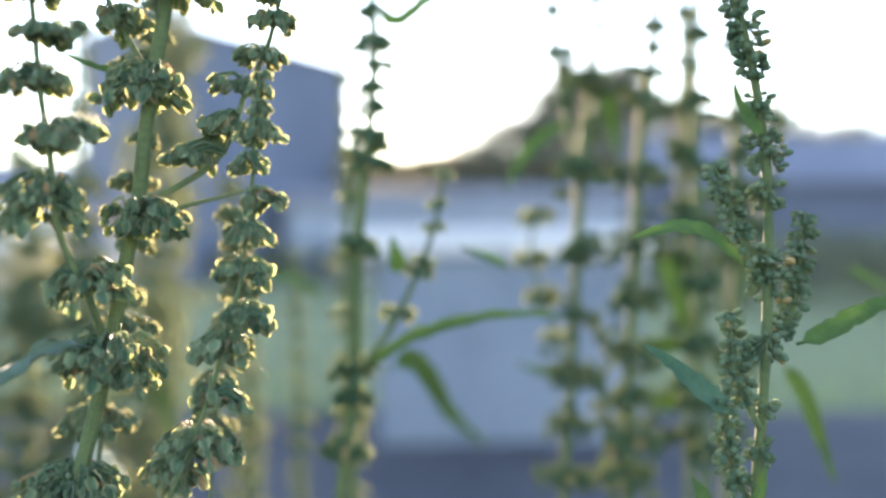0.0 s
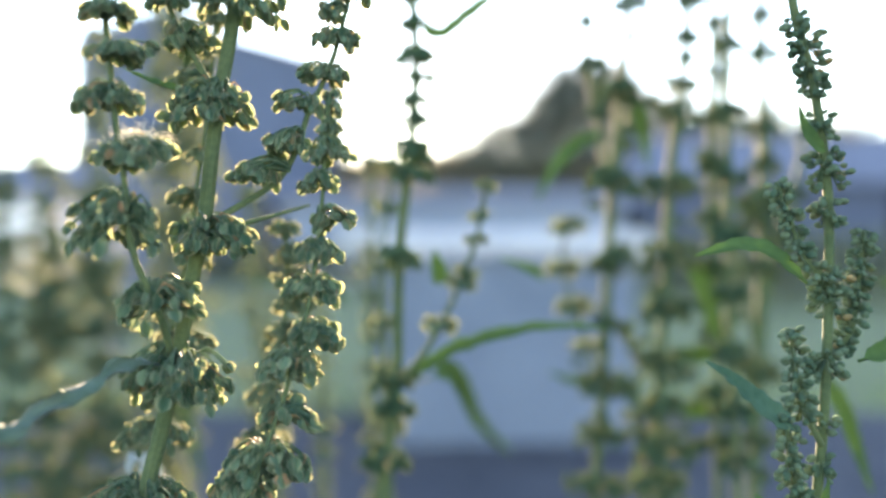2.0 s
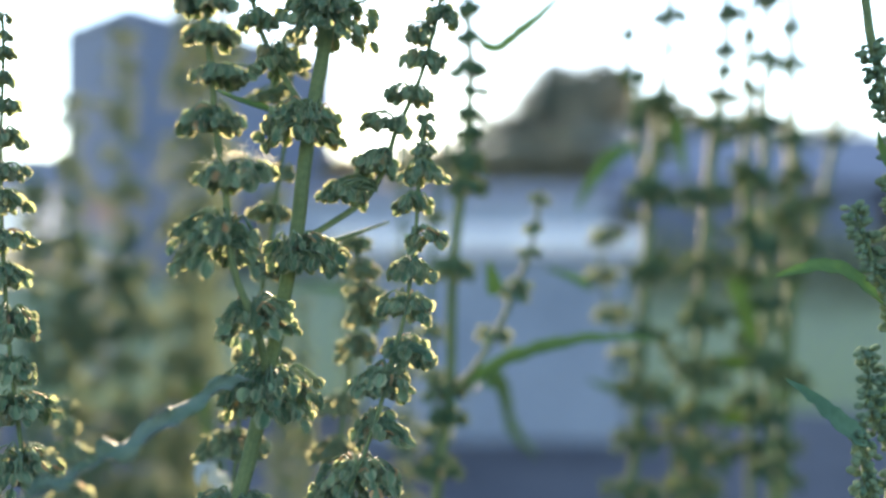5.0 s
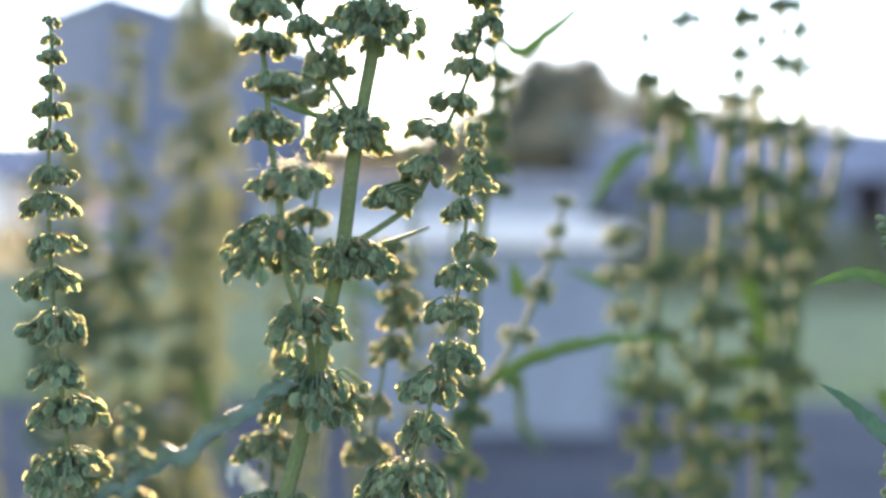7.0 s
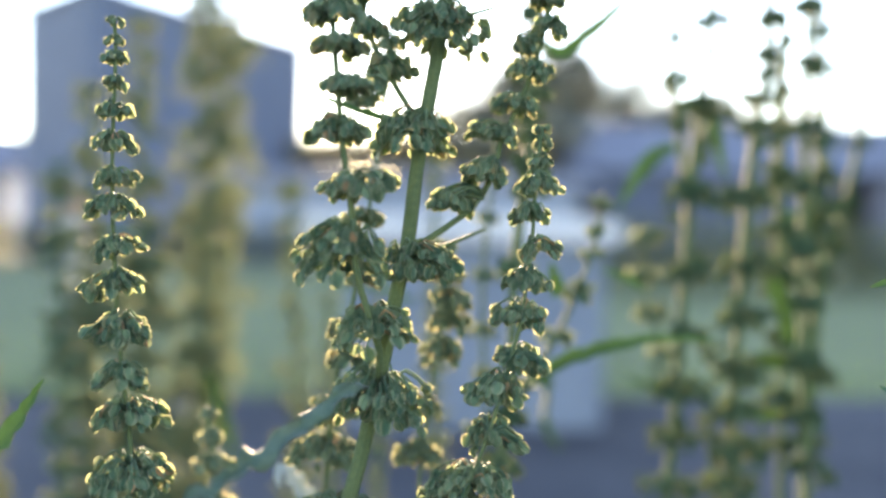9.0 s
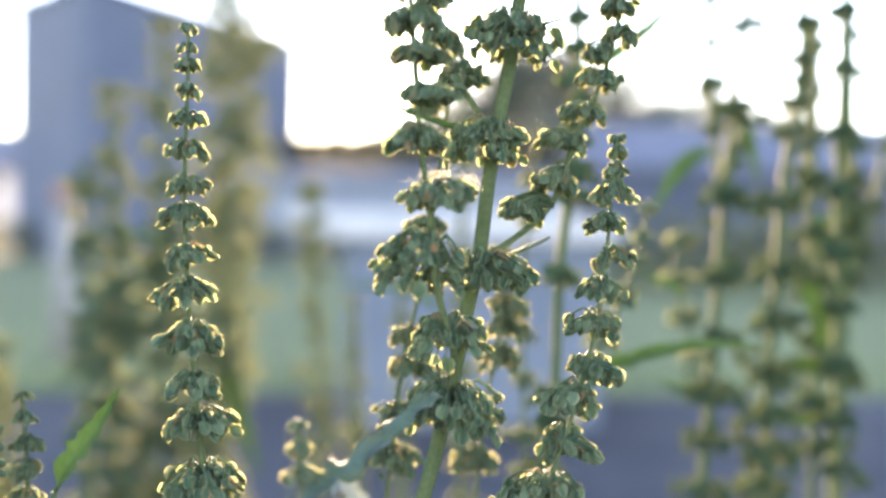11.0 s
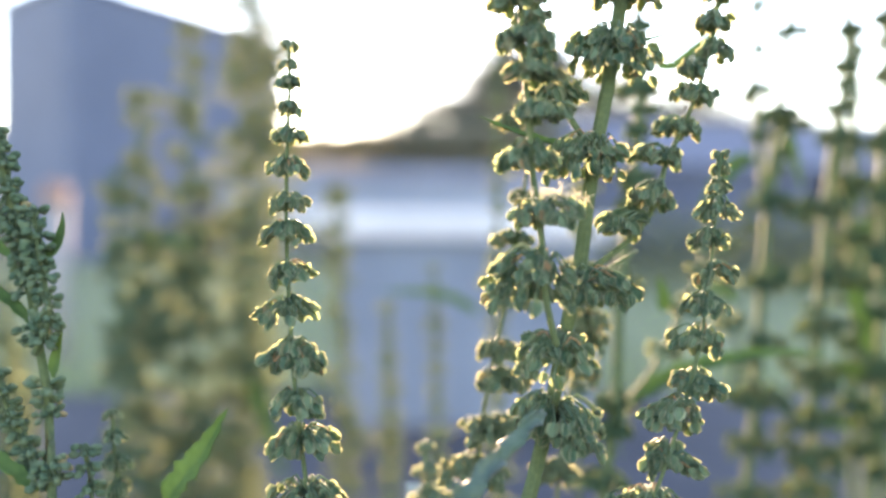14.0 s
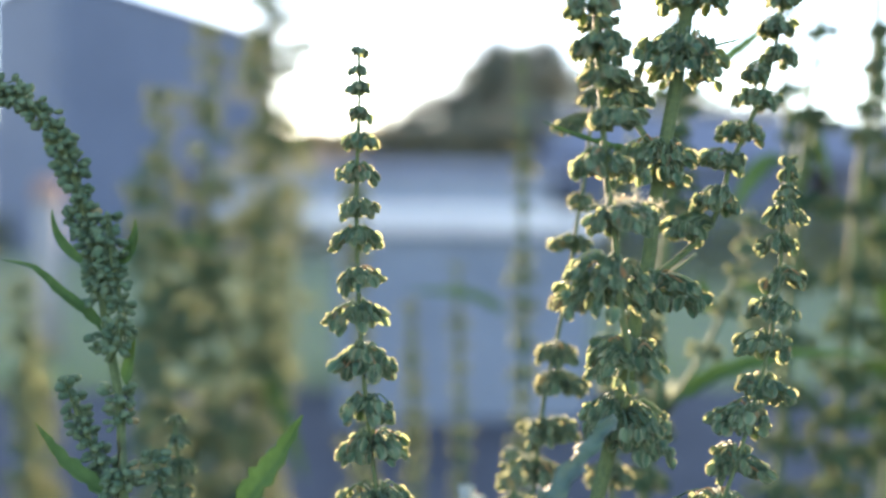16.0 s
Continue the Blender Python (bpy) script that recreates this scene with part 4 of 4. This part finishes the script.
leafy.clusters(line, [(-0.0272, 0.3875, 0.8790, 14, 9), (-0.0290, 0.3875, 0.8610, 15, 9), (-0.0312, 0.3875, 0.8370, 22, 10), (-0.0385, 0.3875, 0.7370, 20, 11), (-0.0410, 0.3875, 0.7150, 20, 11)], 0.0022, False)
EBRANCH = [(-0.0364, 0.3806, 0.7485), (-0.0260, 0.3806, 0.7606), (-0.0164, 0.3806, 0.7776), (-0.0091, 0.3806, 0.7945), (-0.0031, 0.3806, 0.8115), (0.0009, 0.3806, 0.8357)]
EBRANCH_whorls = [(0.327, 15), (0.532, 15), (0.577, 10), (0.722, 12), (0.834, 11), (0.962, 10)]
line = leafy.stem(EBRANCH, 0.0014, 0.0008, name="branch")
leafy.whorls(line, EBRANCH_whorls, 0.0012, False, M_PALE)
LEAF_E1 = [(-0.0356, 0.3875, 0.7462), (-0.0259, 0.3841, 0.7534), (-0.0091, 0.3806, 0.7631), (0.0171, 0.3771, 0.7707), (0.0357, 0.3737, 0.7725), (0.0520, 0.3719, 0.7722)]
leafy.leaf(LEAF_E1, 0.0095, wave=0.1)
LEAF_E2 = [(-0.0266, 0.3950, 0.7465), (-0.0157, 0.4300, 0.7459), (-0.0078, 0.4700, 0.7316), (0.0013, 0.5300, 0.7065), (0.0150, 0.5800, 0.6840), (0.0316, 0.6200, 0.6643)]
leafy.leaf(LEAF_E2, 0.0120, wave=0.1, facing=(0.3, -1, 0.25))
LEAF_E3 = [(-0.0307, 0.3806, 0.9009), (-0.0190, 0.3806, 0.8961), (-0.0113, 0.3806, 0.9015), (-0.0045, 0.3806, 0.9068), (0.0027, 0.3806, 0.9132), (0.0100, 0.3806, 0.9217), (0.0172, 0.3806, 0.9314)]
leafy.leaf(LEAF_E3, 0.0060, wave=0.1, facing=(-0.3, -1, 0.25))
LEAF_E4 = [(-0.0193, 0.3806, 0.7897), (-0.0200, 0.3806, 0.7969), (-0.0217, 0.3806, 0.8054)]
leafy.leaf(LEAF_E4, 0.0070, wave=0.1, facing=(0.3, -1, 0))
LEAF_E5 = [(0.0303, 0.4152, 0.7906), (0.0197, 0.4152, 0.7959), (0.0078, 0.4152, 0.8012)]
leafy.leaf(LEAF_E5, 0.0080, wave=0.1)

behind = Plant((-0.055, 0.4330), "slender seeding dock stalk", 111)
EBACK = [(-0.0424, 0.4325, 0.6828), (-0.0444, 0.4325, 0.7376), (-0.0462, 0.4325, 0.7925), (-0.0427, 0.4325, 0.8391), (-0.0387, 0.4325, 0.8748)]
EBACK_whorls = [(0.598, 14), (0.741, 14), (0.456, 17), (0.855, 14), (0.342, 17), (0.200, 20), (0.100, 20)]
line = behind.stem(EBACK, 0.0022, 0.001, True)
behind.whorls(line, EBACK_whorls, 0.0015, False, M_PALE)

bushy = Plant((0.060, 0.4850), "branching dock plant with drooping fruit whorls", 112)
FSTEM = [(0.0645, 0.4840, 0.6550), (0.0660, 0.4840, 0.6900), (0.0690, 0.4840, 0.7300), (0.0712, 0.4840, 0.7850), (0.0740, 0.4840, 0.8400), (0.0775, 0.4840, 0.8800), (0.0818, 0.4840, 0.9170), (0.0830, 0.4800, 0.9500), (0.0840, 0.4780, 0.9850)]
FSTEM_whorls = [(0.0820, 0.4790, 0.9360, 25, 13), (0.0850, 0.4840, 0.9197, 9, 8), (0.0760, 0.4780, 0.8902, 27, 14), (0.0700, 0.4750, 0.8425, 32, 17), (0.0734, 0.4840, 0.7984, 29, 16), (0.0720, 0.4800, 0.7640, 24, 14), (0.0710, 0.4860, 0.7330, 37, 19), (0.0690, 0.4840, 0.7050, 28, 15), (0.0655, 0.4840, 0.6780, 34, 17), (0.0835, 0.4790, 0.9620, 20, 11)]
line = bushy.stem(FSTEM, 0.0032, 0.0026, True)
bushy.clusters(line, FSTEM_whorls, 0.0025, False)
bushy.clumps(line, 0.05, 0.80, 15, 13, 0.022)
FLEFT = [(0.0738, 0.4840, 0.8300), (0.0665, 0.4780, 0.8650), (0.0595, 0.4700, 0.8980), (0.0562, 0.4620, 0.9250), (0.0545, 0.4600, 0.9600)]
line = bushy.stem(FLEFT, 0.0022, 0.0019, name="branch")
bushy.clusters(line, [(0.0588, 0.4690, 0.9030, 19, 11), (0.0561, 0.4610, 0.9222, 15, 8), (0.0640, 0.4750, 0.8780, 14, 9), (0.0550, 0.4600, 0.9450, 14, 8)], 0.0015, False)
FRIGHTB = [(0.0745, 0.4840, 0.8450), (0.0800, 0.4850, 0.8650), (0.0870, 0.4870, 0.8900)]
line = bushy.stem(FRIGHTB, 0.0020, 0.0016, name="branch")
bushy.clusters(line, [(0.0862, 0.4868, 0.8860, 15, 9), (0.0815, 0.4850, 0.8690, 13, 9)], 0.0015, False)
FLOWL = [(0.0706, 0.4844, 0.7230), (0.0566, 0.4844, 0.7661), (0.0473, 0.4844, 0.7968), (0.0503, 0.4844, 0.8215)]
FLOWL_whorls = [(0.970, 22), (0.754, 22), (0.553, 23), (0.321, 19)]
line = bushy.stem(FLOWL, 0.0016, 0.0008, name="branch")
bushy.whorls(line, FLOWL_whorls, 0.0015, False, M_PALE)
LEAF_F3 = [(0.0819, 0.5017, 0.8921), (0.0900, 0.5017, 0.8826), (0.0910, 0.4930, 0.8688), (0.0935, 0.4844, 0.8493)]
bushy.leaf(LEAF_F3, 0.0110, wave=0.1, facing=(0.5, -1, 0.2))
LEAF_F4 = [(0.0756, 0.5017, 0.8698), (0.0580, 0.4930, 0.8624), (0.0441, 0.4844, 0.8491), (0.0333, 0.4844, 0.8306)]
bushy.leaf(LEAF_F4, 0.0110, wave=0.1)
LEAF_F5 = [(0.0728, 0.5017, 0.7295), (0.0552, 0.4930, 0.7309), (0.0397, 0.4844, 0.7384)]
bushy.leaf(LEAF_F5, 0.0110, wave=0.1)

slim = Plant((0.088, 0.4730), "slender dock stalk beside the branching plant", 113)
FRIGHT = [(0.0968, 0.4720, 0.6704), (0.0967, 0.4720, 0.7304), (0.0995, 0.4720, 0.7784), (0.1009, 0.4720, 0.8205), (0.1039, 0.4720, 0.8595), (0.1089, 0.4720, 0.8955), (0.1112, 0.4720, 0.9225), (0.1111, 0.4720, 0.9585)]
FRIGHT_whorls = [(0.927, 19), (0.860, 19), (0.824, 14), (0.777, 17), (0.723, 25), (0.593, 32), (0.467, 37), (0.364, 32), (0.270, 37), (0.187, 37), (0.114, 37), (0.042, 38)]
line = slim.stem(FRIGHT, 0.0028, 0.0027, True)
slim.whorls(line, FRIGHT_whorls, 0.0018, False)
slim.clumps(line, 0.03, 0.80, 13, 12, 0.020)
LEAF_F1 = [(0.1069, 0.4671, 0.7974), (0.1159, 0.4671, 0.7915), (0.1219, 0.4671, 0.7766), (0.1250, 0.4671, 0.7617), (0.1295, 0.4671, 0.7498)]
slim.leaf(LEAF_F1, 0.0090, wave=0.1, facing=(-0.5, -1, 0.2))
LEAF_F2 = [(0.1092, 0.4844, 0.7476), (0.1188, 0.4757, 0.7493), (0.1325, 0.4671, 0.7528)]
slim.leaf(LEAF_F2, 0.0090, wave=0.1, facing=(0.3, -1, 0.1))
LEAF_F6 = [(0.1048, 0.5017, 0.7199), (0.1304, 0.5017, 0.7151), (0.1561, 0.5017, 0.7295)]
slim.leaf(LEAF_F6, 0.0090, wave=0.1, facing=(0.2, -1, 0.2))

stout = Plant((0.160, 0.5460), "stout dock stalk with side branches and sparse whorls", 114)
GSTEM = [(0.1727, 0.5450, 0.6503), (0.1743, 0.5450, 0.7127), (0.1769, 0.5450, 0.7683), (0.1775, 0.5450, 0.8237), (0.1774, 0.5450, 0.8827), (0.1765, 0.5450, 0.9279), (0.1754, 0.5450, 0.9695)]
GSTEM_whorls = [(0.864, 25), (0.724, 25), (0.592, 28), (0.555, 32), (0.457, 25), (0.261, 32), (0.130, 25), (0.935, 18), (0.652, 25)]
line = stout.stem(GSTEM, 0.0048, 0.0034, True)
stout.whorls(line, GSTEM_whorls, 0.0025, False)
stout.clumps(line, 0.55, 0.85, 7, 13, 0.024, M_PALE)
GLEFT = [(0.1749, 0.5450, 0.7405), (0.1636, 0.5450, 0.7960), (0.1495, 0.5450, 0.8584), (0.1505, 0.5450, 0.9104), (0.1510, 0.5450, 0.9485)]
GLEFT_whorls = [(0.819, 16), (0.730, 19), (0.900, 14), (0.523, 21), (0.371, 24)]
line = stout.stem(GLEFT, 0.0024, 0.0021, name="branch")
stout.whorls(line, GLEFT_whorls, 0.0012, False)
GRIGHT = [(0.1838, 0.5600, 0.7671), (0.1943, 0.5600, 0.8170), (0.2051, 0.5600, 0.8527), (0.2121, 0.5600, 0.8955), (0.2155, 0.5600, 0.9455)]
GRIGHT_whorls = [(0.783, 11), (0.424, 22), (0.644, 17), (0.263, 22)]
line = stout.stem(GRIGHT, 0.0024, 0.0021, name="branch")
stout.whorls(line, GRIGHT_whorls, 0.0012, False)
LEAF_G1 = [(0.1488, 0.3979, 0.7503), (0.1588, 0.3979, 0.7378), (0.1663, 0.3979, 0.7178), (0.1738, 0.3979, 0.6954)]
stout.leaf(LEAF_G1, 0.0065, wave=0.1, facing=(-0.5, -1, 0.2))
LEAF_G2 = [(0.2021, 0.4498, 0.7890), (0.2134, 0.4498, 0.7833), (0.2304, 0.4498, 0.7721)]
stout.leaf(LEAF_G2, 0.0110, wave=0.1)
LEAF_G3 = [(0.1657, 0.5190, 0.8259), (0.1460, 0.5103, 0.8289), (0.1270, 0.5017, 0.8253)]
stout.leaf(LEAF_G3, 0.0110, wave=0.1)
LEAF_G4 = [(0.2417, 0.4498, 0.8991), (0.2247, 0.4498, 0.9059), (0.2078, 0.4498, 0.9104), (0.1937, 0.4498, 0.9121), (0.1810, 0.4498, 0.9104)]
stout.leaf(LEAF_G4, 0.0035, wave=0.1)

HSTEM = [(0.1367, 0.4671, 0.6731), (0.1321, 0.4671, 0.7662), (0.1307, 0.4671, 0.8584), (0.1316, 0.4671, 0.9316), (0.1320, 0.4671, 0.9680)]
HSTEM_whorls = [(0.918, 20), (0.815, 17), (0.700, 20), (0.585, 22), (0.484, 25), (0.378, 25), (0.272, 25), (0.170, 25), (0.075, 25)]
crowded = Plant((0.125, 0.4680), "dock stalk with crowded fruit whorls", 115)
line = crowded.stem(HSTEM, 0.0026, 0.0022, True)
crowded.whorls(line, HSTEM_whorls, 0.002, False)
crowded.clumps(line, 0.03, 0.75, 12, 12, 0.018)
ISTEM = [(0.1375, 0.5017, 0.6622), (0.1361, 0.5017, 0.7619), (0.1323, 0.5017, 0.8278), (0.1337, 0.5017, 0.8933), (0.1336, 0.5017, 0.9487)]
ISTEM_whorls = [(0.944, 14), (0.853, 14), (0.761, 17), (0.669, 21), (0.566, 21), (0.463, 23), (0.348, 23), (0.230, 23), (0.126, 23)]
even = Plant((0.115, 0.5020), "dock stalk with even fruit whorls", 116)
line = even.stem(ISTEM, 0.0026, 0.0022, True)
even.whorls(line, ISTEM_whorls, 0.002, False)
even.clumps(line, 0.03, 0.75, 12, 12, 0.018)

TALL = [(-0.2722, 0.7958, 0.5238), (-0.2654, 0.7958, 0.6243), (-0.2587, 0.7958, 0.7241), (-0.2521, 0.7958, 0.8233), (-0.2479, 0.7958, 0.9219), (-0.2459, 0.7958, 0.9905), (-0.2440, 0.7958, 1.0588)]
TALLB = [(-0.2798, 0.7093, 0.5574), (-0.2824, 0.7093, 0.6467), (-0.2850, 0.7093, 0.7353), (-0.2867, 0.7093, 0.8232), (-0.2880, 0.7093, 0.9105), (-0.2891, 0.7093, 0.9776)]
TLOW = [(-0.3105, 0.6799, 0.5693), (-0.3129, 0.6799, 0.6546), (-0.3144, 0.6799, 0.7391), (-0.3163, 0.6799, 0.8230), (-0.3173, 0.6799, 0.8855), (-0.3178, 0.6799, 0.9208)]
TLOWB = [(-0.3077, 0.6141, 0.5885), (-0.3123, 0.6141, 0.6657), (-0.3142, 0.6141, 0.7424), (-0.3155, 0.6141, 0.7996), (-0.3162, 0.6141, 0.8604)]
TR = [(-0.1616, 0.7439, 0.5391), (-0.1655, 0.7439, 0.6340), (-0.1694, 0.7439, 0.7282), (-0.1730, 0.7439, 0.7985), (-0.1762, 0.7439, 0.8544)]
TFAR = [(-0.4269, 0.7266, 0.5540), (-0.4298, 0.7266, 0.6438), (-0.4319, 0.7266, 0.7152), (-0.4331, 0.7266, 0.7817)]
TLEFT = [(-0.4376, 0.8000, 0.5012), (-0.4424, 0.8000, 0.5757), (-0.4457, 0.8000, 0.6449), (-0.4485, 0.8000, 0.7136)]
MIDA = [(-0.1299, 0.6228, 0.5872), (-0.1320, 0.6228, 0.6673), (-0.1335, 0.6228, 0.7269), (-0.1347, 0.6228, 0.7704)]
MIDB = [(-0.0979, 0.6228, 0.5865), (-0.0989, 0.6228, 0.6669), (-0.1012, 0.6228, 0.7467), (-0.1034, 0.6228, 0.7982)]
MIDC = [(-0.0599, 0.5882, 0.5990), (-0.0622, 0.5882, 0.7513), (-0.0639, 0.5882, 0.8639), (-0.0663, 0.5882, 0.9457)]
LEAF_T1 = [(-0.3154, 0.6799, 0.8063), (-0.2940, 0.6747, 0.8108), (-0.2722, 0.6660, 0.8071)]
LEAF_T2 = [(-0.3016, 0.6799, 0.8108), (-0.3208, 0.6747, 0.8147), (-0.3412, 0.6747, 0.8101)]
LEAF_T3 = [(-0.2551, 0.7958, 0.7042), (-0.2347, 0.7612, 0.6712), (-0.2143, 0.7439, 0.6135)]
LEAF_M1 = [(-0.0748, 0.5709, 0.7681), (-0.1007, 0.5709, 0.7808), (-0.1407, 0.5709, 0.7842)]
for points, first, gap, w0, w1, seed, label in (
        (TALL, 0.02, 0.024, 0.080, 0.105, 120, "tall dense green seeding dock stalk against the low sun"),
        (TALLB, 0.02, 0.026, 0.036, 0.066, 121, "dense seeding dock stalk beside the tall one"),
        (TLOW, 0.02, 0.027, 0.027, 0.070, 122, "tapering seeding dock stalk, yellow in the low sun"),
        (TLOWB, 0.02, 0.034, 0.020, 0.046, 123, "lower seeding dock stalk"),
        (TR, 0.02, 0.034, 0.022, 0.052, 124, "seeding dock stalk glowing in the low sun"),
        (TFAR, 0.02, 0.034, 0.026, 0.062, 128, "low seeding dock stalk"),
        (TLEFT, 0.02, 0.034, 0.026, 0.066, 129, "short bushy seeding dock stalk"),
        (MIDA, 0.02, 0.065, 0.012, 0.026, 125, "short seeding dock stalk"),
        (MIDB, 0.02, 0.065, 0.012, 0.022, 126, "short seeding dock stalk"),
        (MIDC, 0.02, 0.045, 0.012, 0.024, 127, "slender seeding dock stalk")):
    far = Plant((points[0][0], points[0][1]), label, seed)
    line = far.stem(points, 0.0035, 0.0012, True, sides=8)
    far.spike(line, first, gap, w0, w1, M_PALE, 0.5 if seed == 120 else 1.0)
    if seed == 120:
        far.leaf(LEAF_T3, 0.016, wave=0.1, facing=(-0.5, -1, 0.2))
    if seed == 122:
        far.leaf(LEAF_T1, 0.014, wave=0.1)
        far.leaf(LEAF_T2, 0.014, wave=0.1)
    if seed == 126:
        far.leaf(LEAF_M1, 0.010, wave=0.1)
